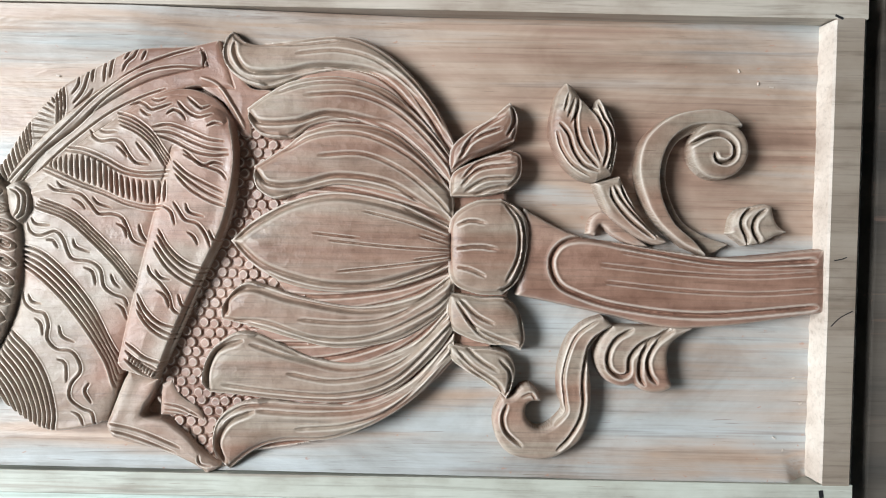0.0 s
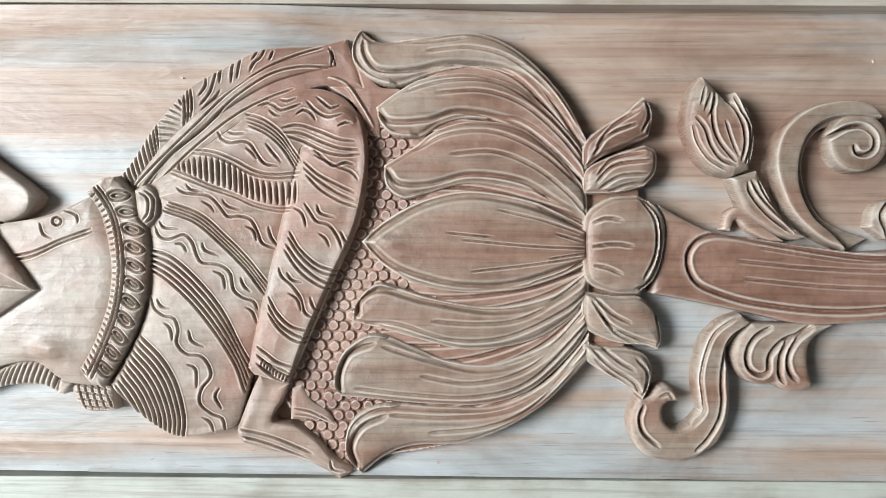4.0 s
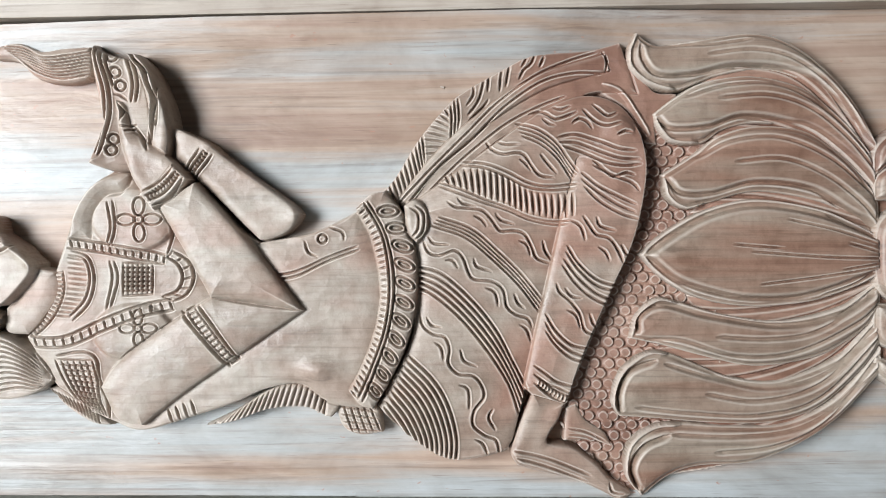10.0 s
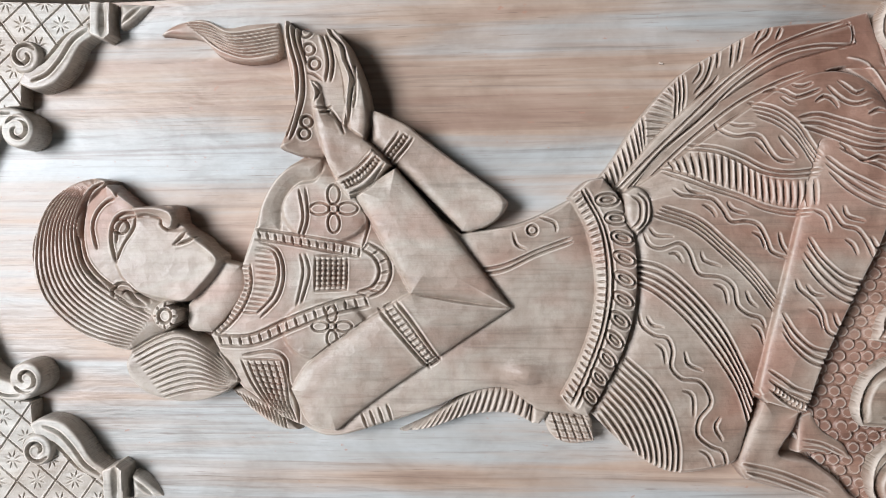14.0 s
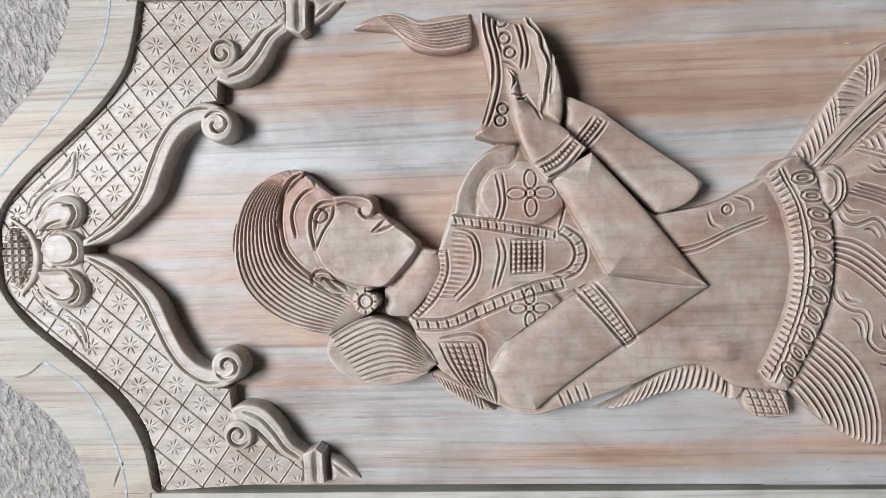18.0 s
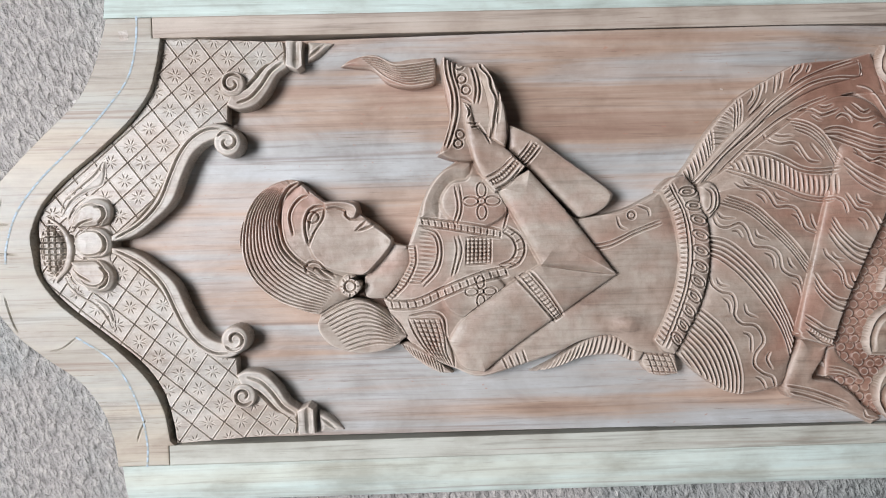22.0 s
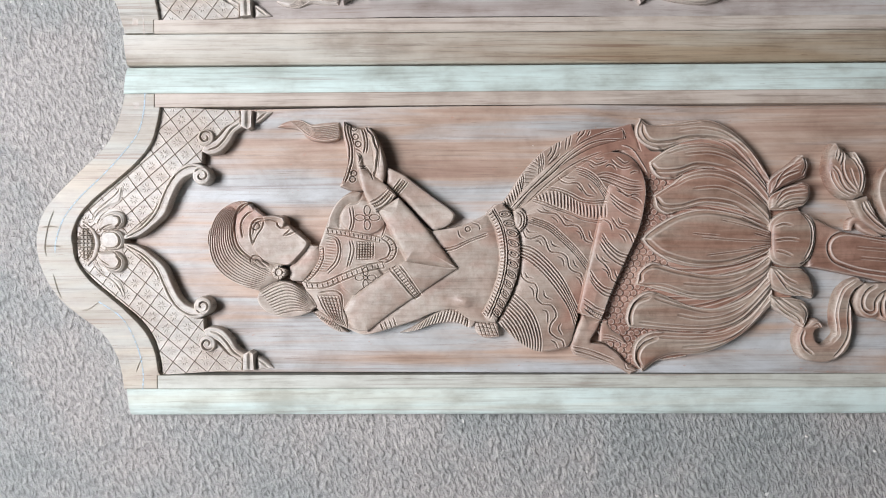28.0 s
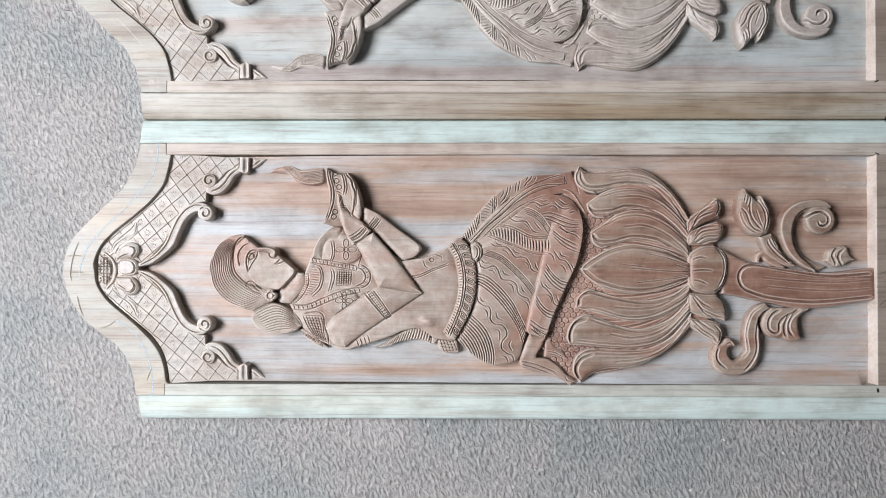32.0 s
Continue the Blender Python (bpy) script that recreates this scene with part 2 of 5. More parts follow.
FIELD = figured_board("field_wood")
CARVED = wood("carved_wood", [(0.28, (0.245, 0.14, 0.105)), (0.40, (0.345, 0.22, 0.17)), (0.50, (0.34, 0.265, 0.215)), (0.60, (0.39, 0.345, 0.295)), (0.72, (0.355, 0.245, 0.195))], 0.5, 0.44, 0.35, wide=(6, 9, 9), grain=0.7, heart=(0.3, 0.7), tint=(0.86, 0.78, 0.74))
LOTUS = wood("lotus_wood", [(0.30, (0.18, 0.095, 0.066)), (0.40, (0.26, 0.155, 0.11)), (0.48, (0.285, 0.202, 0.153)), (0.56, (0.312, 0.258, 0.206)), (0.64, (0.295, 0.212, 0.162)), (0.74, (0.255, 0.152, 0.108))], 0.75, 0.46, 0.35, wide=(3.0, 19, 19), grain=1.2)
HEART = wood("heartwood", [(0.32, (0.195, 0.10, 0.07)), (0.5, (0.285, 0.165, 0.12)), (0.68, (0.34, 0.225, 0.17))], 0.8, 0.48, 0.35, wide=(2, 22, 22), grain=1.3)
RAIL = wood("rail_wood", [(0.30, (0.36, 0.295, 0.24)), (0.5, (0.435, 0.38, 0.325)), (0.7, (0.48, 0.445, 0.385))], 0.7, 0.45, grain=0.8)
SAP = wood("sapwood", [(0.30, (0.43, 0.51, 0.475)), (0.45, (0.50, 0.605, 0.57)), (0.58, (0.55, 0.645, 0.605)), (0.72, (0.55, 0.59, 0.52))], 0.55, 0.42, grain=0.8)
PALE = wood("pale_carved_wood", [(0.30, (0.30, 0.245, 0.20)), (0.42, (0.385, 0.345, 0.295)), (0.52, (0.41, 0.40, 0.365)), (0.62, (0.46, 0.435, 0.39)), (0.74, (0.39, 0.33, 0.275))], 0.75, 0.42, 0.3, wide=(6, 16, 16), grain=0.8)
PLANED = wood("pale_planed_wood", [(0.30, (0.29, 0.262, 0.215)), (0.42, (0.37, 0.345, 0.29)), (0.52, (0.385, 0.385, 0.345)), (0.62, (0.44, 0.40, 0.325)), (0.75, (0.40, 0.345, 0.275))], 0.75, 0.48, wide=(2.2, 17, 17), grain=1.5)
# pale: lit look of the foot rail's inner face, and the wood chips
BARE = wood("freshly_cut_wood", [(0.30, (0.47, 0.40, 0.345)), (0.5, (0.55, 0.48, 0.42)), (0.7, (0.60, 0.54, 0.48))], 0.45, 0.6, grain=0.35)
GREYBROWN = wood("weathered_rail_wood", [(0.30, (0.21, 0.165, 0.13)), (0.5, (0.27, 0.225, 0.18)), (0.7, (0.31, 0.265, 0.22))], 0.7, 0.6, grain=0.9)
BROWNED = wood("streaked_brown_wood", [(0.30, (0.38, 0.34, 0.28)), (0.43, (0.44, 0.425, 0.37)), (0.54, (0.47, 0.485, 0.44)), (0.70, (0.49, 0.505, 0.46))], 0.8, 0.45, wide=(0.8, 26, 26), grain=1.3, heart=(0.1, 0.75), tint=(0.62, 0.48, 0.36))
DULL = wood("dull_sapwood", [(0.30, (0.37, 0.37, 0.315)), (0.5, (0.445, 0.46, 0.405)), (0.7, (0.48, 0.50, 0.45))], 0.65, 0.45, grain=0.9)
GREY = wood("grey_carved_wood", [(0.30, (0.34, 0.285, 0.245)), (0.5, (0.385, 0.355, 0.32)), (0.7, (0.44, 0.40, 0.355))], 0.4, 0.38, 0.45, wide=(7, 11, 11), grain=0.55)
GREYFIELD = wood("pale_field_wood", [(0.30, (0.34, 0.30, 0.275)), (0.42, (0.40, 0.37, 0.345)), (0.52, (0.39, 0.43, 0.42)), (0.60, (0.42, 0.43, 0.40)), (0.7, (0.41, 0.35, 0.31))], 0.5, 0.42, wide=(0.55, 11, 11))


def concrete():
    m, nodes, links, bsdf = mat("rough_concrete")
    big = noise_tex(nodes, links, (2.1, 2.1, 2.1), 5, 0.62, (0.4, 1.3, 0))
    c = ramp(nodes, [(0.34, (0.245, 0.265, 0.255)), (0.45, (0.31, 0.315, 0.303)), (0.53, (0.355, 0.338, 0.32)), (0.66, (0.41, 0.39, 0.37))])
    links.new(big, c.inputs["Fac"])
    # lumps left by a stiff brush, drawn out along its strokes
    turned = nodes.new("ShaderNodeMapping")
    turned.vector_type = "TEXTURE"
    turned.inputs["Rotation"].default_value = (0, 0, radians(20))
    turned.inputs["Scale"].default_value = (1 / 165, 1 / 90, 1 / 200)
    geo = nodes.new("ShaderNodeNewGeometry")
    links.new(geo.outputs["Position"], turned.inputs["Vector"])
    lump = nodes.new("ShaderNodeTexNoise")
    lump.inputs["Scale"].default_value, lump.inputs["Detail"].default_value = 1.0, 3.0
    lump.inputs["Roughness"].default_value, lump.inputs["Distortion"].default_value = 0.55, 0.3
    links.new(turned.outputs["Vector"], lump.inputs["Vector"])
    grit = noise_tex(nodes, links, (420, 420, 420), 4, 0.6)
    g = ramp(nodes, [(0.33, (0.70, 0.70, 0.70)), (0.5, (1.0, 1.0, 1.0)), (0.66, (1.25, 1.24, 1.22))])
    links.new(lump.outputs["Fac"], g.inputs["Fac"])
    colour = mixed(nodes, links, "MULTIPLY", 1.0, c.outputs["Color"], g.outputs["Color"])
    g2 = ramp(nodes, [(0.36, (0.85, 0.85, 0.85)), (0.6, (1.12, 1.12, 1.12))])
    links.new(grit, g2.inputs["Fac"])
    colour = mixed(nodes, links, "MULTIPLY", 1.0, colour, g2.outputs["Color"])
    # flecks of lime and sawdust
    fleck = noise_tex(nodes, links, (75, 75, 75), 2, 0.5, (6, 3, 1))
    f = ramp(nodes, [(0.755, (0, 0, 0)), (0.775, (1, 1, 1))])
    links.new(fleck, f.inputs["Fac"])
    colour = mixed(nodes, links, "MIX", scaled(nodes, links, f.outputs["Color"], 0.8), colour, (0.62, 0.61, 0.58))
    links.new(colour, bsdf.inputs["Base Color"])
    bsdf.inputs["Roughness"].default_value = 0.7
    bump = nodes.new("ShaderNodeBump")
    bump.inputs["Strength"].default_value, bump.inputs["Distance"].default_value = 1.0, 0.0085
    links.new(lump.outputs["Fac"], bump.inputs["Height"])
    fine = nodes.new("ShaderNodeBump")
    fine.inputs["Strength"].default_value, fine.inputs["Distance"].default_value = 0.7, 0.002
    links.new(grit, fine.inputs["Height"])
    links.new(bump.outputs["Normal"], fine.inputs["Normal"])
    sweep = noise_tex(nodes, links, (62, 95, 75), 3, 0.55, (2, 5, 7), 0.3)
    swell = nodes.new("ShaderNodeBump")
    swell.inputs["Strength"].default_value, swell.inputs["Distance"].default_value = 0.7, 0.005
    links.new(sweep, swell.inputs["Height"])
    links.new(swell.outputs["Normal"], bump.inputs["Normal"])
    links.new(fine.outputs["Normal"], bsdf.inputs["Normal"])
    return m


CONCRETE = concrete()


def plain(name, colour, rough=0.6):
    m, nodes, links, bsdf = mat(name)
    bsdf.inputs["Base Color"].default_value, bsdf.inputs["Roughness"].default_value = (*colour, 1), rough
    return m


def chalk():
    """Blue chalk that the grain has taken unevenly."""
    m, nodes, links, bsdf = mat("blue_chalk")
    c = ramp(nodes, [(0.42, (0.36, 0.37, 0.335)), (0.50, (0.33, 0.43, 0.50)), (0.62, (0.46, 0.56, 0.63))])
    links.new(noise_tex(nodes, links, (70, 260, 70), 4, 0.65), c.inputs["Fac"])
    links.new(c.outputs["Color"], bsdf.inputs["Base Color"])
    bsdf.inputs["Roughness"].default_value = 0.9
    return m


INK, CHALK = plain("marker_ink", (0.01, 0.01, 0.012)), chalk()


# ---- drawing and carving: plans in millimetres, heights in millimetres above the floor ----
def smooth(pts, closed=False, step=2.5):
    """A smooth curve through the points; a point given twice is a corner."""
    runs, now = [], [pts[0]]
    ring = list(pts)
    if closed:
        k = next((i for i in range(len(pts)) if pts[i] == pts[i - 1]), None)
        if k is not None:
            ring = list(pts[k:]) + list(pts[:k])
        ring = ring + [ring[0]]
        wrap = k is None
    else:
        wrap = False
    now = [ring[0]]
    for a, b in zip(ring, ring[1:]):
        if a == b:
            if len(now) > 1:
                runs.append(now)
            now = [b]
        else:
            now.append(b)
    if len(now) > 1:
        runs.append(now)
    out = []
    for run in runs:
        p = np.array(run, float)
        if wrap and len(runs) == 1:
            ext = np.vstack([p[-2], p, p[1]])
        else:
            ext = np.vstack([2 * p[0] - p[1], p, 2 * p[-1] - p[-2]])
        for i in range(len(p) - 1):
            p0, p1, p2, p3 = ext[i : i + 4]
            n = max(2, int(np.hypot(*(p2 - p1)) / step))
            u = np.linspace(0, 1, n, endpoint=False)[:, None]
            out.append(0.5 * (2 * p1 + (p2 - p0) * u + (2 * p0 - 5 * p1 + 4 * p2 - p3) * u**2 + (3 * p1 - p0 - 3 * p2 + p3) * u**3))
        out.append(p[-1:])
    out = np.vstack(out)
    keep = np.r_[True, np.hypot(*np.diff(out, axis=0).T) > 1e-6]
    out = out[keep]
    return out[:-1] if closed and np.hypot(*(out[0] - out[-1])) < 1e-6 else out


def along(curve, n):
    """n points at even steps along a curve."""
    s = np.r_[0, np.cumsum(np.hypot(*np.diff(curve, axis=0).T))]
    u = np.linspace(0, s[-1], n)
    return np.stack([np.interp(u, s, curve[:, 0]), np.interp(u, s, curve[:, 1])], 1)


def between(a, b, n, ends=True):
    """n curves that pass from curve a to curve b."""
    a, b = along(smooth(a), 40), along(smooth(b), 40)
    us = np.linspace(0, 1, n) if ends else (np.arange(n) + 0.5) / n
    return [a + (b - a) * u for u in us]


def band(pts, w0, w1=None):
    """The outline of a ribbon along a centre line, from width w0 to width w1."""
    c = smooth(pts)
    t = np.gradient(c, axis=0)
    t /= np.hypot(*t.T)[:, None] + 1e-9
    w = np.linspace(w0, w0 if w1 is None else w1, len(c))[:, None] / 2
    n = np.stack([-t[:, 1], t[:, 0]], 1)
    return np.vstack([c + n * w, (c - n * w)[::-1]])


def spiral(cx, cy, r0, r1, a0, turns, n=60):
    a = radians(a0) + np.linspace(0, 2 * np.pi * turns, n)
    r = np.linspace(r0, r1, n)
    return np.stack([cx + r * np.cos(a), cy + r * np.sin(a)], 1)


def ring(cx, cy, rx, ry=None, tilt=0.0, n=28):
    a = np.linspace(0, 2 * np.pi, n, endpoint=False)
    x, y = rx * np.cos(a), (ry or rx) * np.sin(a)
    c, s = np.cos(radians(tilt)), np.sin(radians(tilt))
    return np.stack([cx + c * x - s * y, cy + s * x + c * y], 1)


def curve_of(pts, closed=False):
    return pts if isinstance(pts, np.ndarray) else smooth(pts, closed)


class Relief:
    """A carved surface over a plan: shapes laid on one another, then cut with a gouge."""

    def __init__(self, box, base, h=1.0):
        self.h, self.base = h, base
        x0, x1, y0, y1 = box
        self.xs, self.ys = np.arange(x0 - 3, x1 + 3 + h, h), np.arange(y0 - 3, y1 + 3 + h, h)
        self.X, self.Y = np.meshgrid(self.xs, self.ys, indexing="ij")
        self.Z = np.full(self.X.shape, float(base))
        self.D = np.full(self.X.shape, -50.0)

    def window(self, c, pad):
        (x0, y0), (x1, y1) = c.min(0) - pad, c.max(0) + pad
        i0, i1 = np.searchsorted(self.xs, (x0, x1))
        j0, j1 = np.searchsorted(self.ys, (y0, y1))
        return np.s_[max(i0 - 1, 0) : i1 + 1, max(j0 - 1, 0) : j1 + 1]

    def far(self, w, c, closed=False):
        """How far the window's places lie from a curve, and whether inside it."""
        X, Y = self.X[w], self.Y[w]
        best, inside = np.full(X.shape, 1e9), np.zeros(X.shape, bool)
        q = np.roll(c, -1, 0) if closed else c[1:]
        for (ax, ay), (bx, by) in zip(c, q):
            dx, dy = bx - ax, by - ay
            u = np.clip(((X - ax) * dx + (Y - ay) * dy) / (dx * dx + dy * dy + 1e-12), 0, 1)
            best = np.minimum(best, (X - ax - u * dx) ** 2 + (Y - ay - u * dy) ** 2)
            if closed and ay != by:
                inside ^= ((ay > Y) != (by > Y)) & (X < dx * (Y - ay) / (by - ay) + ax)
        return np.sqrt(best), inside

    def shape(self, pts, low, high, round_=8.0, blend=1.0, tilt=(0, 0), over=True, extend=True):
        """A rounded form: low at its edge, high from round_ inwards; tilt: its slope in x and y."""
        c = curve_of(pts, True)
        low, round_ = low + 0.42 * (high - low), 0.8 * round_
        w = self.window(c, 4 + blend)
        d, inside = self.far(w, c, True)
        d = np.where(inside, d, -d)
        u = np.clip(d / round_, 0, 1)
        cx, cy = (c.min(0) + c.max(0)) / 2
        z = low + (high - low) * np.sqrt(1 - (1 - u) ** 2) + tilt[0] * (self.X[w] - cx) + tilt[1] * (self.Y[w] - cy)
        k = np.clip(d / blend * 0.5 + 0.5, 0, 1)
        k = k * k * (3 - 2 * k)
        old = self.Z[w]
        self.Z[w] = old + (z - old) * k if over else np.where(d > -blend, np.maximum(old, z - (1 - k) * 4), old)
        if extend:
            self.D[w] = np.maximum(self.D[w], d)
        return self

    def cut(self, curves, depth=1.6, width=1.6, taper=True):
        """Gouge grooves that run out at both ends (a negative depth raises ribs)."""
        for pts in curves if isinstance(curves, list) and isinstance(curves[0], (list, np.ndarray)) else [curves]:
            c = curve_of(pts)
            w = self.window(c, width * 4)
            X, Y = self.X[w], self.Y[w]
            best, at, run = np.full(X.shape, 1e9), np.zeros(X.shape), 0.0
            for (ax, ay), (bx, by) in zip(c, c[1:]):
                dx, dy = bx - ax, by - ay
                size = math.hypot(dx, dy)
                u = np.clip(((X - ax) * dx + (Y - ay) * dy) / (size * size + 1e-12), 0, 1)
                d = (X - ax - u * dx) ** 2 + (Y - ay - u * dy) ** 2
                near = d < best
                best, at = np.where(near, d, best), np.where(near, run + u * size, at)
                run += size
            k = 1.0
            if taper:
                reach = min(7.0, 0.4 * run) + 1e-6
                k = np.clip(np.minimum(at, run - at) / reach, 0, 1) ** 0.6
            u = np.clip(1 - np.sqrt(best) / (1.2 * width * (0.45 + 0.55 * k)), 0, 1)
            self.Z[w] -= 2.1 * depth * k * u * (1.2 - 0.2 * u)
            if depth > 0:
                # the soft shoulders beside the cut
                self.Z[w] += 0.25 * depth * k * np.exp(-(((np.sqrt(best) - 1.8 * width) / (0.65 * width)) ** 2))
        return self

    def soften(self, pts, width):
        """Rubs a crease away along a curve."""
        c = curve_of(pts)
        w = self.window(c, 4 * width)
        soft, n = self.Z[w].copy(), max(2, int(width / self.h))
        for axis in (0, 1, 0, 1):
            soft = sum(np.roll(soft, k, axis) for k in range(-n, n + 1)) / (2 * n + 1)
        k = np.exp(-((self.far(w, c)[0] / width) ** 2))
        self.Z[w] += (soft - self.Z[w]) * np.clip(1.5 * k, 0, 1)
        return self

    def rings(self, curves, depth=1.4, width=1.3):
        for c in curves:
            self.cut(np.vstack([c, c[:1]]), depth, width, False)
        return self

    def flatten(self, above, k):
        """Lowers the broad forms above a height and leaves the cuts as they are."""
        n, soft = max(3, int(7 / self.h)), self.Z.copy()
        for axis in (0, 1, 0, 1):
            run = np.cumsum(np.concatenate([np.repeat(soft.take([0], axis), n + 1, axis), soft, np.repeat(soft.take([-1], axis), n, axis)], axis), axis)
            size = soft.shape[axis]
            soft = (run.take(range(2 * n + 1, 2 * n + 1 + size), axis) - run.take(range(size), axis)) / (2 * n + 1)
        self.Z -= k * np.maximum(soft - above, 0)
        return self

    def mesh(self, foot=None, name="carving"):
        h, D = self.h, self.D
        gx, gy = np.gradient(D, h)
        size = np.sqrt(gx * gx + gy * gy) + 1e-6
        use = D > -0.7 * h
        cell = use[:-1, :-1] & use[1:, :-1] & use[:-1, 1:] & use[1:, 1:]
        near = (D < 0.35 * h) & use
        X, Y = self.X.copy(), self.Y.copy()
        X[near] -= (D * gx / size)[near]
        Y[near] -= (D * gy / size)[near]
        hit = np.zeros(D.shape, bool)
        for s in (np.s_[:-1, :-1], np.s_[1:, :-1], np.s_[:-1, 1:], np.s_[1:, 1:]):
            hit[s] |= cell
        idx = np.full(D.shape, -1)
        idx[hit] = np.arange(hit.sum())
        top = np.stack([X[hit], Y[hit], self.Z[hit]], 1)
        i, j = np.nonzero(cell)
        quads = np.stack([idx[i, j], idx[i + 1, j], idx[i + 1, j + 1], idx[i, j + 1]], 1)
        a = quads.ravel()
        b = np.roll(quads, -1, 1).ravel()
        n = len(top)
        code, back = a * n + b, b * n + a
        lone = ~np.isin(code, back)
        ea, eb = a[lone], b[lone]
        rim = np.unique(np.r_[ea, eb])
        low = np.full(n, -1)
        low[rim] = n + np.arange(len(rim))
        bottom = top[rim].copy()
        bottom[:, 2] = self.base - 1 if foot is None else foot
        walls = np.stack([eb, ea, low[ea], low[eb]], 1)
        verts, faces = np.vstack([top, bottom]) / 1000, np.vstack([quads, walls])
        me = bpy.data.meshes.new(name)
        me.vertices.add(len(verts))
        me.loops.add(faces.size)
        me.polygons.add(len(faces))
        me.vertices.foreach_set("co", verts.ravel())
        me.loops.foreach_set("vertex_index", faces.ravel().astype(np.int32))
        me.polygons.foreach_set("loop_start", np.arange(len(faces), dtype=np.int32) * 4)
        me.update(calc_edges=True)
        me.polygons.foreach_set("use_smooth", np.ones(len(faces), bool))
        me.set_sharp_from_angle(angle=radians(48))
        return me


def part(name, data, material, parent, label=""):
    if isinstance(data, bmesh.types.BMesh):
        me = bpy.data.meshes.new(name)
        data.to_mesh(me)
        data.free()
        data = me
    ob = new(name, data)
    data.materials.clear()
    data.materials.append(material)
    ob.parent = parent
    return tagged(ob, label)


def carve(name, outline, low, high, round_, parent, material=CARVED, base=26, cuts=(), h=1.0, label="", tilt=(0, 0), more=None, rim=None):
    c = curve_of(outline, True)
    r = Relief((c[:, 0].min(), c[:, 0].max(), c[:, 1].min(), c[:, 1].max()), base, h)
    r.shape(c, low, high, round_, tilt=tilt)
    for curves, depth, width in cuts:
        r.cut(curves, depth, width)
    if rim:
        inset, depth, width = rim
        r.Z -= depth * np.exp(-(((r.D - inset) / width) ** 2)) 
    if more:
        more(r)
    return part(name, r.mesh(name=name), material, parent, label)


def extrude(outline, z0, z1, soft=0.0):
    """A slab with the given plan; soft: a chamfer round its upper edge."""
    bm = bmesh.new()
    c = curve_of(outline, True)
    area = 0.5 * np.sum(c[:, 0] * np.roll(c[:, 1], -1) - np.roll(c[:, 0], -1) * c[:, 1])
    c = c if area > 0 else c[::-1]
    low = [bm.verts.new((x / 1000, y / 1000, z0 / 1000)) for x, y in c]
    high = [bm.verts.new((x / 1000, y / 1000, z1 / 1000)) for x, y in c]
    n = len(c)
    for i in range(n):
        bm.faces.new((low[i], low[(i + 1) % n], high[(i + 1) % n], high[i]))
    bm.faces.new(high)
    bm.faces.new(low[::-1])
    if soft:
        edge = [e for e in bm.edges if e.verts[0] in high and e.verts[1] in high]
        bmesh.ops.bevel(bm, geom=edge, offset=soft / 1000, segments=2, affect="EDGES", profile=0.6)
    return bm


def strip(line, z, width, name, material, parent, label=""):
    """A thin drawn line that lies on a surface."""
    c = band(line, width)
    n = len(c) // 2
    bm = bmesh.new()
    left = [bm.verts.new((x / 1000, y / 1000, z / 1000)) for x, y in c[:n]]
    right = [bm.verts.new((x / 1000, y / 1000, z / 1000)) for x, y in c[n:][::-1]]
    for i in range(n - 1):
        bm.faces.new((left[i], left[i + 1], right[i + 1], right[i]))
    bmesh.ops.recalc_face_normals(bm, faces=bm.faces)
    bm.normal_update()
    for f in bm.faces:
        if f.normal.z < 0:
            f.normal_flip()
    return part(name, bm, material, parent, label)


def prism(profile, x0, x1, steps=1):
    """A moulding along x: profile of (y, z) in millimetres, closed ends."""
    bm = bmesh.new()
    xs = np.linspace(x0, x1, steps + 1)
    rows = [[bm.verts.new((x / 1000, y / 1000, z / 1000)) for y, z in profile] for x in xs]
    n = len(profile)
    for a, b in zip(rows, rows[1:]):
        for i in range(n):
            bm.faces.new((a[i], a[(i + 1) % n], b[(i + 1) % n], b[i]))
    bm.faces.new(rows[0][::-1])
    bm.faces.new(rows[-1])
    bmesh.ops.recalc_face_normals(bm, faces=bm.faces)
    return bm


# ---- floor ----
FLOOR = bmesh.new()
bmesh.ops.create_grid(FLOOR, x_segments=60, y_segments=60, size=30)
for v in FLOOR.verts:
    v.co.z = 0
floor = new("floor", bpy.data.meshes.new("floor"))
FLOOR.to_mesh(floor.data)
floor.data.materials.append(CONCRETE)
tagged(floor, "rough grey trowelled concrete workshop floor", "floor", kind="structure")

# ---- the carved door panel ----
LEN, HALF, RAIL_IN, RAIL_OUT, END = 1252, 205, 20, 64, 28
panel = new("carved_panel")
tagged(panel, "unfinished carved teak door panel with a kneeling lamp bearer in relief", "panel", group="carved panels")

INNER_HEAD = [(0, 201), (-5, 176), (-14, 149), (-35, 122), (-65, 95), (-101, 66), (-124, 41), (-136, 13), (-135, -6), (-130, -30), (-111, -57), (-82, -82), (-52, -108), (-26, -137), (-12, -166), (-6, -199)]
OUTER_HEAD = [(-54, 226), (-54, 226), (-59, 205), (-69, 175), (-86, 145), (-117, 115), (-152, 81), (-178, 51), (-191, 16), (-191, -18), (-180, -53), (-158, -87), (-128, -113), (-94, -139), (-73, -170), (-64, -200), (-61, -226), (-61, -226)]
head_in, head_out = smooth(INNER_HEAD), smooth(OUTER_HEAD)
left = float(head_out[[0, -1], 0].mean())

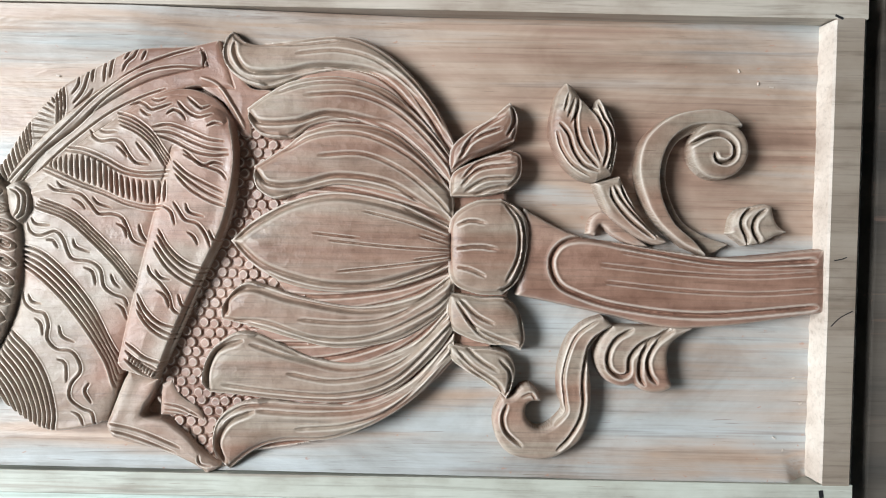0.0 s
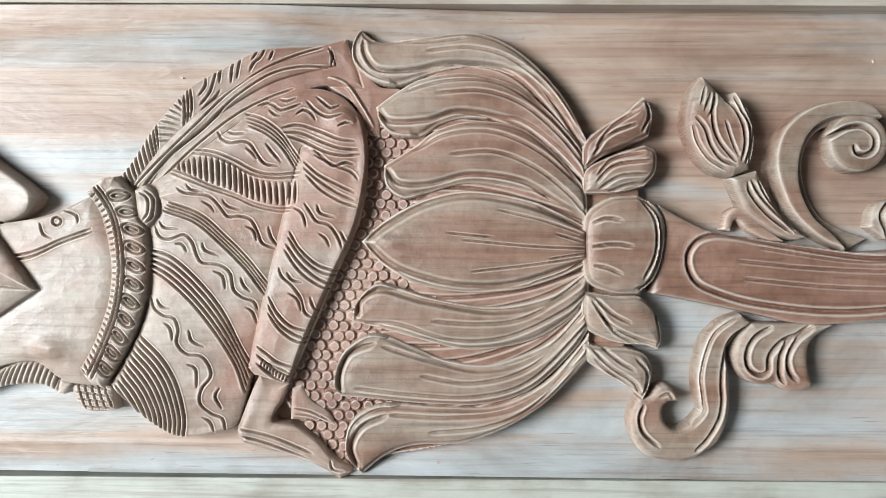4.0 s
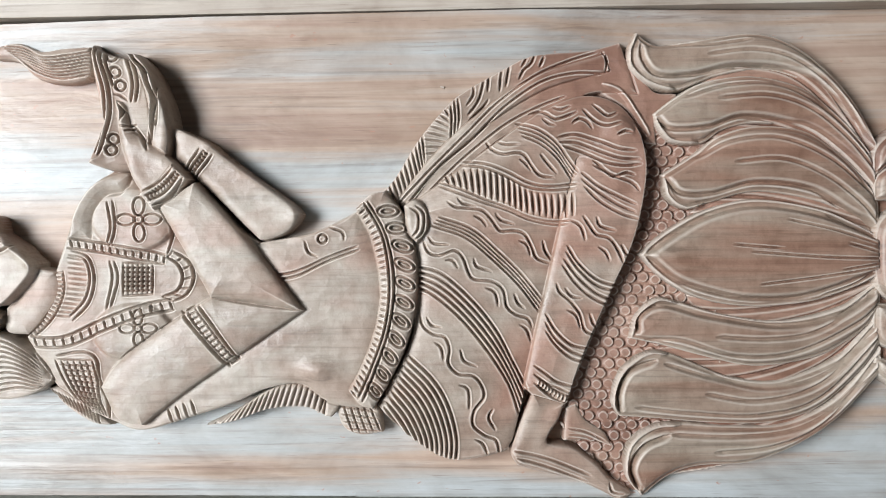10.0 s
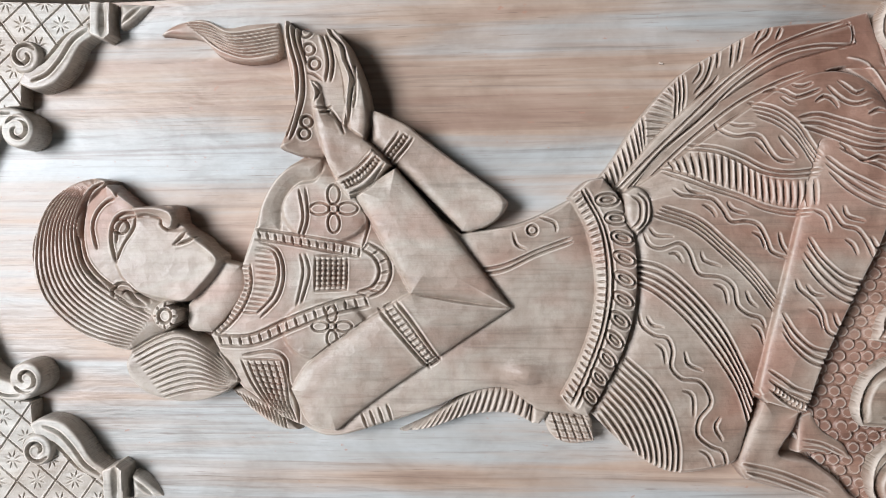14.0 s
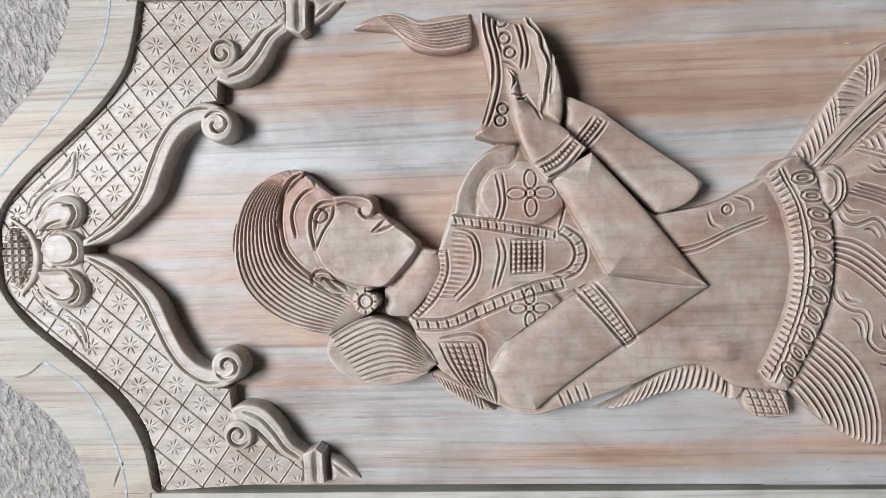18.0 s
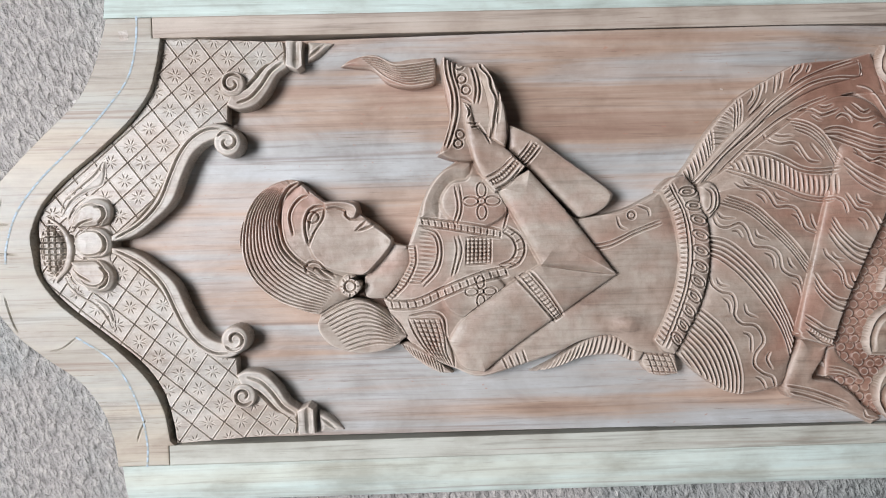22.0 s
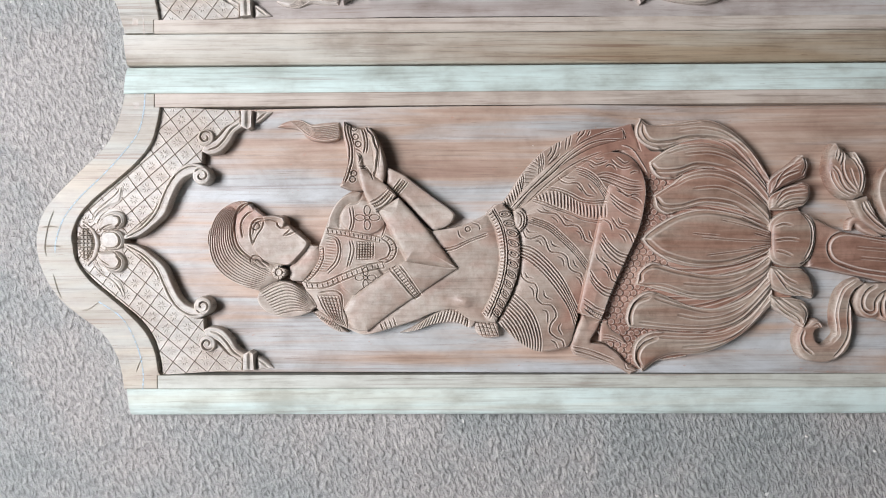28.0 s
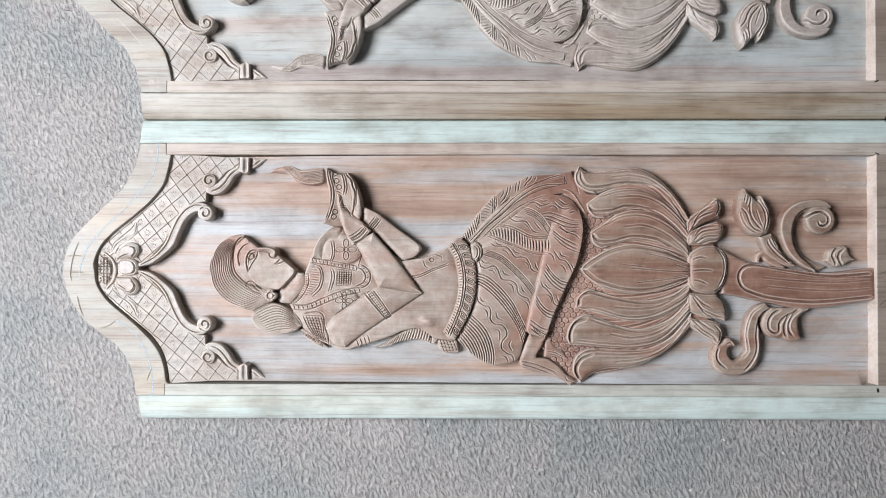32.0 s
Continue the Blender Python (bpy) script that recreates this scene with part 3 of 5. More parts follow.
# back board under the carving
back = np.vstack([head_in + (-1.5, 0), [(LEN + 2, -HALF), (LEN + 2, HALF)]])
r = Relief((head_in[:, 0].min(), LEN + 2, -HALF, HALF), 0, 2.5)
r.shape(back, 26, 26, 5)
r.Z[r.D > -4] = 26
cove = np.clip((r.Y - (HALF - 62)) / 62, 0, 1)
r.Z += 19.5 * (0.5 - 0.5 * np.cos(np.pi * cove)) * np.clip((900 - r.X) / 260, 0, 1) * (0.45 + 0.55 * np.clip((r.X - 150) / 220, 0, 1))
low = np.clip((-r.Y - (HALF - 26)) / 26, 0, 1)
r.Z += 17 * low * (r.X > 0) * np.clip((LEN - 6 - r.X) / 20, 0, 1)
r.Z += 0.5 * np.sin(r.X / 61 + 2 * np.sin(r.Y / 47)) * np.sin(r.Y / 23)
part("back_board", r.mesh(foot=2), FIELD, panel, "planed background with pinkish and bluish grain")

# arched head of the frame
ends = np.array([(0, -HALF), (0, -HALF - RAIL_OUT), (left, -HALF - RAIL_OUT)]), np.array([(left, HALF + RAIL_OUT), (0, HALF + RAIL_OUT), (0, HALF)])
head = np.vstack([head_in, [(0, -HALF)], [(-8, -HALF)], [(-8, -HALF - RAIL_IN)], [(left, -HALF - RAIL_IN)], head_out[::-1], [(left, HALF + RAIL_IN)], [(-8, HALF + RAIL_IN)], [(-8, HALF)], [(0, HALF)]])
r = Relief((head_out[:, 0].min(), 0, -HALF - RAIL_IN, HALF + RAIL_IN), 0, 0.8)
r.shape(head, 42, 46, 2.5)
for line in ([(-163, 49), (-171, 29), (-176, 8), (-178, -10), (-175, -22)], [(-166, -47), (-159, -73), (-153, -86)], [(-123, -105), (-110, -102), (-95, -91)], [(-183, 22), (-172, 24), (-158, 23)], [(-182, -8), (-170, -6), (-150, -7)], [(-40, -200), (-37, -190), (-30, -176)]):
    r.cut([line], 0.8, 0.8)
part("arched_head", r.mesh(foot=0), PLANED, panel, "pale ogee head with chalk lines")

# long mouldings
side = [(-0.8, 0), (-0.8, 45.6), (-0.4, 45.9), (RAIL_IN - 1.5, 45.9), (RAIL_IN, 44.5), (RAIL_IN + 0.6, 42.5), (RAIL_IN + 4, 41.2), (RAIL_IN + 14, 39.5), (RAIL_IN + 28, 36), (RAIL_OUT - 4, 31), (RAIL_OUT - 1, 28.5), (RAIL_OUT, 26), (RAIL_OUT, 0)]
for s in (1, -1):
    inner = [(s * (HALF + y), z) for y, z in side[:5]] + [(s * (HALF + RAIL_IN), 0)]
    outer = [(s * (HALF + RAIL_IN), 0)] + [(s * (HALF + y), z) for y, z in side[5:]]
    part("inner_fillet", prism(inner, -8, LEN + END), RAIL if s > 0 else DULL, panel, "planed fillet beside the carving")
    part("outer_moulding", prism(outer, left, LEN + END), SAP, panel, "pale greenish sapwood moulding")
# foot rail with its sloped inner face
foot = bmesh.new()
prof = [(LEN + 1, 0), (LEN + 1, 45.5), (LEN + 1.6, 46), (LEN + END - 3, 46), (LEN + END - 1.6, 44.8), (LEN + END - 1, 42), (LEN + END - 1, 0)]
rows = [[foot.verts.new((x / 1000, y / 1000, z / 1000)) for x, z in prof] for y in (-HALF, HALF)]
for i in range(len(prof)):
    foot.faces.new((rows[0][i], rows[0][(i + 1) % len(prof)], rows[1][(i + 1) % len(prof)], rows[1][i]))
foot.faces.new(rows[0])
foot.faces.new(rows[1][::-1])
bmesh.ops.recalc_face_normals(foot, faces=foot.faces)
part("foot_rail", foot, GREYBROWN, panel, "grey-brown rail at the foot")
# its inner face, coloured paler for the light it catches: a wavering chiselled edge
cut = bmesh.new()
rows = []
for k in range(61):
    y = -HALF + 2 + k * (2 * HALF - 4) / 60
    a, b = random.uniform(-0.7, 0.7), random.uniform(-0.25, 0.25)
    rows.append([cut.verts.new((x / 1000, y / 1000, z / 1000)) for x, z in ((LEN - 4.2 + a, 24), (LEN - 3.2 + a, 27), (LEN - 1.2 + b, 45.2), (LEN + 1, 46.3), (LEN + 1, 24))])
for a, b in zip(rows, rows[1:]):
    for i in range(5):
        cut.faces.new((a[i], a[(i + 1) % 5], b[(i + 1) % 5], b[i]))
cut.faces.new(rows[0])
cut.faces.new(rows[-1][::-1])
bmesh.ops.recalc_face_normals(cut, faces=cut.faces)
part("cut_face", cut, BARE, panel, "chiselled inner face, coloured pale as if lit")

# ---- lotus, stem and scrolls ----
def petal(outline, high, cuts, round_=24, low=33, label="", tilt=(0, 0), lip=None):
    if lip:
        cuts = list(cuts) + [([lip], -2.4, 3.2)]
    return carve("petal", outline, low, high, round_, panel, LOTUS, h=0.8, cuts=cuts, label=label, tilt=tilt, rim=(3.4, 1.5, 1.3))


TIP3 = [(727, 185), (727, 185), (744, 174), (783, 178), (821, 182), (851, 174), (880, 153), (905, 124), (923, 91), (923, 91), (924, 66), (924, 66), (916, 88), (896, 117), (866, 141), (832, 151), (793, 146), (759, 135), (737, 140), (722, 154), (720, 169)]
TIP2 = [(740, 117), (740, 117), (759, 131), (783, 143), (822, 147), (861, 137), (891, 114), (916, 85), (924, 66), (924, 66), (924, 42), (924, 42), (916, 58), (891, 84), (862, 103), (823, 107), (798, 102), (779, 91), (755, 93), (744, 104)]
TIP1 = [(747, 67), (747, 67), (774, 84), (793, 98), (823, 106), (862, 102), (891, 83), (916, 56), (924, 42), (924, 42), (925, 17), (925, 17), (907, 28), (873, 43), (824, 51), (785, 42), (765, 38), (750, 48)]
MID = [(728, 1), (728, 1), (752, 22), (786, 39), (824, 46), (873, 38), (902, 26), (925, 14), (925, 14), (926, -16), (926, -16), (903, -28), (865, -40), (816, -43), (777, -36), (748, -20)]
LOW1 = [(720, -69), (720, -69), (725, -50), (742, -35), (761, -38), (796, -48), (845, -54), (894, -43), (926, -21), (926, -21), (926, -46), (926, -46), (909, -65), (875, -85), (826, -93), (787, -86), (747, -75)]
LOW2 = [(711, -134), (711, -134), (705, -120), (713, -95), (733, -80), (752, -80), (777, -90), (806, -101), (846, -103), (895, -82), (926, -46), (926, -46), (927, -73), (927, -73), (910, -97), (876, -127), (837, -140), (787, -140), (738, -136)]
LOW3 = [(730, -202), (730, -202), (716, -182), (719, -157), (738, -142), (762, -139), (797, -141), (846, -140), (885, -122), (914, -92), (927, -74), (927, -74), (927, -98), (927, -98), (920, -106), (891, -137), (856, -160), (817, -174), (778, -176), (753, -184)]


# the flower's body, seen between the petals
BODY = [(756, 174), (756, 174), (800, 182), (840, 181), (875, 160), (903, 128), (924, 92), (924, 92), (928, -102), (928, -102), (895, -135), (856, -161), (806, -177), (746, -188), (746, -188), (736, -171), (785, -135), (745, -106), (740, -81), (784, -65), (759, -25), (739, -1), (758, 24), (783, 50), (763, 69), (782, 99), (757, 118), (781, 143)]
flow = [between([(761, 167), (820, 171), (870, 152), (922, 80)], [(734, 1), (803, 3), (873, 2), (924, -1)], 12), between([(734, -11), (804, -20), (873, -18), (924, -7)], [(746, -183), (826, -169), (885, -135), (926, -82)], 12)]
carve("flower_body", BODY, 30, 41, 20, panel, HEART, cuts=[(flow[0] + flow[1], 1.6, 1.8)])
petal(TIP3, 48, [([[(730, 174), (732, 160), (744, 148), (773, 148), (802, 154), (836, 153), (871, 141), (901, 112), (922, 79)]], 2.0, 2.2), ([[(783, 164), (822, 167), (856, 158), (890, 131), (921, 88)], [(739, 173), (783, 172), (821, 176)]], 1.0, 1.6)], 22, lip=[(727, 182), (721, 167), (723, 154), (737, 142), (759, 135)])
petal(TIP2, 49, [([[(742, 114), (754, 104), (784, 105), (813, 113), (852, 106), (886, 84), (923, 44)]], 2.0, 2.2), ([[(791, 128), (832, 130), (866, 119), (896, 95), (921, 66)], [(764, 129), (803, 139), (846, 137), (886, 112), (921, 74)]], 1.0, 1.6)], 22, lip=[(743, 115), (745, 105), (756, 94), (777, 92)])
petal(TIP1, 50, [([[(750, 63), (762, 51), (789, 51), (823, 59), (867, 53), (902, 32), (923, 19)]], 2.0, 2.2), ([[(804, 76), (843, 78), (877, 65), (907, 42), (922, 25)], [(774, 79), (803, 93), (842, 95), (882, 78), (919, 47)]], 1.0, 1.6)], 22, lip=[(749, 64), (752, 49), (766, 39), (782, 41)])
petal(LOW1, 50, [([[(727, -65), (728, -50), (747, -41), (786, -51), (845, -59), (894, -49), (924, -27)]], 2.0, 2.2), ([[(789, -67), (835, -69), (874, -62), (923, -31)], [(732, -69), (762, -70), (806, -83), (855, -80), (904, -57), (925, -39)]], 1.2, 1.8)], 22, lip=[(721, -67), (726, -51), (742, -36), (760, -38)])
petal(LOW2, 50, [([[(711, -129), (711, -112), (720, -95), (742, -86)]], 2.4, 2.2), ([[(747, -89), (787, -101), (836, -110), (885, -95), (925, -56)], [(780, -114), (826, -120), (875, -106), (925, -61)], [(723, -125), (767, -130), (827, -132), (876, -117), (925, -67)]], 1.2, 1.8)], 22, lip=[(711, -132), (706, -119), (714, -96), (734, -81), (752, -81)])
petal(LOW3, 50, [([[(727, -196), (721, -176), (731, -158), (753, -148)]], 2.4, 2.2), ([[(753, -148), (807, -150), (856, -144), (895, -121), (926, -83)], [(788, -163), (837, -158), (876, -141), (926, -91)]], 1.2, 1.8)], 22, lip=[(730, -199), (717, -181), (721, -157), (739, -142), (763, -139)])
petal(MID, 54, [([[(734, 2), (757, 18), (786, 33), (824, 40), (873, 32), (923, 12)], [(734, 0), (757, -19), (787, -30), (821, -36), (864, -33), (924, -13)]], 2.4, 2.6), ([[(844, 29), (883, 20), (919, 8)], [(815, 3), (874, -2), (923, -4)], [(823, -24), (874, -18), (921, -11)], [(801, 9), (844, 5)], [(878, 33), (902, 21), (920, 11)], [(874, -34), (901, -25), (920, -15)], [(893, 9), (921, 1)], [(888, -13), (921, -8)]], 1.1, 0.85)], 30, 35)

# sepals at the neck of the lotus
SEPALS = [
    [(971, 128), (971, 128), (979, 113), (976, 92), (976, 92), (960, 85), (935, 74), (924, 60), (924, 60), (925, 85), (935, 101), (954, 113)],
    [(924, 42), (924, 42), (927, 64), (945, 77), (972, 86), (972, 86), (982, 80), (982, 62), (972, 49), (972, 49), (951, 44)],
    [(924, -2), (927, 25), (941, 40), (965, 43), (965, 43), (982, 33), (990, 16), (988, -10), (981, -30), (967, -43), (967, -43), (943, -42), (928, -31)],
    [(925, -39), (925, -39), (935, -42), (952, -44), (969, -44), (981, -53), (987, -67), (989, -82), (985, -92), (985, -92), (975, -88), (958, -87), (941, -83), (928, -73), (924, -58)],
    [(926, -84), (926, -84), (938, -88), (958, -89), (974, -94), (981, -107), (979, -122), (973, -136), (973, -136), (968, -130), (952, -119), (936, -110), (927, -98)],
]
SEPAL_CUTS = [
    [[(927, 76), (940, 93), (964, 103)], [(927, 66), (945, 80), (969, 89)], [(929, 83), (943, 100), (966, 115)], [(973, 122), (974, 108), (968, 96)]],
    [[(929, 52), (945, 67), (977, 72)], [(930, 58), (945, 73), (972, 79)], [(932, 47), (950, 58), (974, 60)], [(940, 45), (957, 51), (972, 53)]],
    [[(970, 39), (983, 21), (984, -8), (974, -33), (962, -38)], [(967, 39), (979, 20), (980, -7), (970, -30)], [(926, 18), (938, 22), (952, 20)], [(926, -2), (945, 0), (962, -2)], [(927, -18), (938, -20), (952, -26)]],
    [[(927, -48), (943, -69), (967, -81), (985, -86)], [(970, -46), (981, -55), (985, -70)], [(933, -58), (948, -76), (967, -86)], [(929, -45), (945, -60), (961, -68)]],
    [[(965, -98), (975, -109), (975, -121), (972, -131)], [(928, -90), (943, -105), (963, -118), (970, -129)], [(936, -88), (950, -100), (965, -109)], [(929, -98), (946, -112), (963, -123)]],
]
for k, (o, cuts) in enumerate(zip(SEPALS, SEPAL_CUTS)):
    o = [(x - 6 if x < 930 else x, y) for x, y in o]
    carve("sepal", o, 34, 54 if k == 2 else 50, 20, panel, LOTUS, cuts=[(cuts, 1.6, 1.5)], rim=(3.0, 1.5, 1.1))

carve("flower_neck", [(914, 60), (914, 60), (945, 76), (966, 62), (976, 0), (970, -60), (952, -98), (922, -84), (914, -84)], 30, 37, 6, panel, HEART)

# stem and its leaves
STEM = [(984, 36), (984, 36), (1009, 22), (1036, 11), (1071, 6), (1121, -1), (1171, -5), (1252, 4), (1252, 4), (1254, -53), (1254, -53), (1212, -60), (1163, -67), (1113, -69), (1063, -59), (1018, -50), (980, -43), (980, -43)]
carve("stem", STEM, 34, 44, 12, panel, HEART, cuts=[
    ([[(1244, -7), (1171, -11), (1096, -1), (1046, 8), (1021, 5), (1010, -10), (1015, -29), (1032, -40), (1073, -51), (1147, -57), (1246, -48)]], 2.6, 2.2),
    ([[(1052, -14), (1121, -20), (1186, -22), (1245, -18)], [(1057, -29), (1122, -35), (1187, -37), (1245, -33)], [(1071, -2), (1146, -13), (1196, -14), (1244, -12)]], 0.8, 1.3)], tilt=(0, 0))
carve("hook_scroll", [(1057, -59), (1057, -59), (1042, -65), (1029, -77), (1022, -93), (1019, -112), (1020, -132), (1024, -143), (1017, -153), (1006, -160), (998, -159), (992, -152), (991, -143), (995, -137), (1005, -136), (1005, -136), (1002, -128), (994, -121), (986, -123), (986, -123), (978, -132), (969, -133), (969, -133), (963, -145), (962, -159), (967, -174), (977, -184), (994, -188), (1014, -187), (1031, -178), (1041, -168), (1047, -151), (1049, -134), (1048, -116), (1045, -97), (1050, -83), (1067, -67), (1067, -67)], 34, 45, 7, panel, LOTUS, cuts=[([[(1064, -70), (1049, -80), (1043, -94), (1040, -117), (1041, -136), (1038, -152), (1028, -169), (1018, -179)], [(974, -138), (970, -151), (974, -164), (988, -176)]], 2.4, 1.7), ([[(1052, -63), (1035, -76), (1027, -93), (1023, -114), (1025, -134), (1026, -145), (1016, -157)], [(986, -132), (995, -129), (999, -135)]], 1.2, 1.4)], h=0.8)
carve("curled_leaf", [(1066, -67), (1066, -67), (1056, -79), (1051, -93), (1054, -107), (1063, -118), (1076, -122), (1086, -119), (1086, -119), (1090, -123), (1099, -127), (1112, -126), (1120, -121), (1118, -113), (1118, -113), (1116, -103), (1116, -89), (1122, -79), (1140, -68), (1140, -68)], 34, 45, 9, panel, LOTUS, cuts=[([[(1084, -70), (1069, -79), (1062, -92), (1063, -105), (1072, -112), (1080, -109), (1081, -96), (1089, -85), (1103, -76)], [(1117, -69), (1099, -81), (1091, -94), (1090, -111), (1095, -120)], [(1120, -70), (1105, -81), (1097, -96), (1099, -110), (1106, -118)]], 2.8, 2.0)], h=0.8)
curl_ribbon, curl_top = curve_of([(1149, -6), (1149, -6), (1124, 5), (1102, 25), (1089, 47), (1084, 71), (1087, 93), (1098, 108), (1115, 119), (1137, 125), (1154, 125), (1168, 119), (1176, 109), (1176, 109), (1155, 108), (1155, 108), (1138, 105), (1124, 98), (1115, 85), (1112, 66), (1116, 47), (1127, 27), (1145, 15), (1171, 6), (1171, 6)], True), curve_of([(1148, -5), (1148, -5), (1124, 6), (1102, 25), (1090, 47), (1084, 71), (1088, 93), (1099, 108), (1116, 119), (1137, 124), (1154, 124), (1168, 119), (1176, 109), (1176, 109), (1156, 111), (1156, 111), (1142, 111), (1128, 108), (1114, 98), (1106, 81), (1104, 61), (1108, 42), (1118, 24), (1134, 10)], True)
EYE = (1156, 89)
r = Relief((curl_ribbon[:, 0].min(), EYE[0] + 28, curl_ribbon[:, 1].min(), curl_ribbon[:, 1].max() + 8), 26, 0.7)
r.shape(curl_ribbon, 31, 36, 8)
r.shape(ring(*EYE, 26), 35, 44, 7, blend=1.0)
r.shape(curl_top, 42, 46, 5, blend=1.0)
r.cut([[(1122, 91), (1133, 95), (1145, 101), (1158, 102), (1168, 94), (1168, 83), (1161, 78), (1153, 80), (1151, 87)]], 4.4, 1.9)
part("curl", r.mesh(name="curl"), LOTUS, panel, "ribbon leaf curling into a spiral")
carve("bud_stalk", [(1046, 58), (1046, 58), (1069, 65), (1069, 65), (1072, 57), (1079, 44), (1089, 29), (1102, 15), (1114, 7), (1114, 7), (1104, 4), (1090, 8), (1075, 17), (1060, 28), (1054, 39), (1049, 50)], 34, 45, 7, panel, LOTUS, cuts=[([[(1060, 55), (1063, 44), (1078, 26), (1100, 10)], [(1063, 56), (1071, 43), (1085, 28), (1103, 11)], [(1069, 57), (1075, 44), (1087, 30), (1102, 15)]], 2.2, 1.5)], h=0.7)
carve("lotus_bud", [(1019, 145), (1019, 145), (1012, 136), (1007, 117), (1006, 102), (1011, 87), (1019, 73), (1032, 62), (1047, 58), (1047, 58), (1061, 64), (1061, 64), (1065, 83), (1065, 99), (1060, 116), (1053, 127), (1048, 132), (1048, 132), (1043, 123), (1038, 127), (1031, 133), (1031, 133), (1025, 141)], 34, 51, 15, panel, LOTUS, cuts=[([[(1013, 109), (1021, 99), (1026, 85), (1035, 73), (1049, 67)], [(1030, 130), (1027, 110), (1032, 90), (1048, 70)], [(1032, 132), (1044, 119), (1053, 102), (1055, 85), (1052, 71)], [(1047, 129), (1051, 115), (1059, 103), (1060, 86), (1056, 69)]], 2.2, 1.5), ([[(1021, 135), (1017, 118)], [(1026, 130), (1020, 113)], [(1030, 123), (1023, 108)], [(1038, 106), (1044, 88), (1050, 75)], [(1052, 126), (1057, 114), (1063, 101), (1062, 85), (1059, 68)], [(1011, 102), (1016, 87), (1026, 73), (1042, 63)]], 1.5, 1.2)], h=0.7)
carve("side_leaf", [(1042, 13), (1042, 13), (1045, 26), (1053, 33), (1062, 31), (1074, 20), (1100, 2), (1100, 2), (1082, 4), (1065, 12), (1054, 21), (1050, 11), (1050, 11)], 31, 38, 6, panel, HEART, h=0.8)
carve("small_leaf", [(1168, 16), (1168, 16), (1171, 31), (1178, 38), (1191, 41), (1191, 41), (1200, 43), (1206, 41), (1206, 41), (1208, 31), (1213, 23), (1222, 18), (1222, 18), (1210, 14), (1197, 7), (1183, 5), (1183, 5)], 30, 40, 8, panel, LOTUS, cuts=[([[(1191, 40), (1182, 34), (1178, 25), (1183, 13), (1185, 6)], [(1200, 38), (1191, 30), (1189, 19), (1197, 6)]], 2.8, 2.0)], h=0.7)

# seed bed behind the petals
BED = [(734, 113), (734, 113), (771, 119), (801, 95), (805, -135), (760, -172), (726, -204), (726, -204), (690, -171), (662, -138), (660, -108), (672, -87), (692, -37), (706, 4), (716, 64), (718, 103)]
bed = curve_of(BED, True)


def seeds(r):
    pts = [(x + (5.0 if k % 2 else 0) + random.uniform(-1.3, 1.3), y + random.uniform(-1.3, 1.3)) for k, y in enumerate(np.arange(bed[:, 1].min(), bed[:, 1].max(), 8.8)) for x in np.arange(bed[:, 0].min(), bed[:, 0].max(), 10.0)]
    for x, y in pts:
        w = r.window(np.array([(x, y)]), 7)
        d = np.hypot(r.X[w] - x, r.Y[w] - y)
        r.Z[w] = np.maximum(r.Z[w], 35 + random.uniform(2.2, 3.4) * np.clip((5.3 - d) / 1.1, 0, 1) + 0.16 * (r.X[w] - x))


carve("seed_bed", bed, 33, 36, 8, panel, HEART, more=seeds, h=0.9, label="bed of small carved ring seeds")

# ---- spandrels under the arched head ----
AXIS = 1.0


def flip(pts, s):
    """The points themselves, or for s = -1 their mirror image across the panel's long axis."""
    if isinstance(pts, np.ndarray):
        return pts if s > 0 else np.stack([pts[:, 0], 2 * AXIS - pts[:, 1]], 1)
    return pts if s > 0 else [(x, 2 * AXIS - y) for x, y in pts]


LATTICE = [(-3, 207), (-3, 207), (119, 200), (119, 200), (119, 183), (99, 175), (79, 154), (62, 137), (62, 137), (61, 120), (61, 120), (44, 117), (16, 100), (0, 70), (-18, 42), (-41, 18), (-64, 5), (-64, 5), (-104, 11), (-133, 8), (-133, 8), (-130, 34), (-106, 62), (-69, 93), (-35, 122), (-15, 151), (-6, 183)]
ROLL = [(-59, 3), (-59, 3), (-59, 10), (-59, 10), (-33, 24), (-13, 46), (-2, 69), (7, 90), (21, 108), (39, 118), (56, 119), (71, 112), (71, 112), (74, 99), (74, 99), (53, 103), (37, 98), (25, 86), (15, 66), (4, 41), (-16, 22), (-36, 8)]
VOLUTE = (62, 100)
ROLL_B = [(120, 185), (120, 185), (124, 173), (124, 173), (113, 165), (103, 149), (90, 136), (73, 132), (60, 137), (60, 137), (66, 150), (66, 150), (80, 153), (91, 163), (103, 176)]
VOLUTE_B = (68, 158)
MOTIF = [(23, 151), (36, 133), (43, 168)]
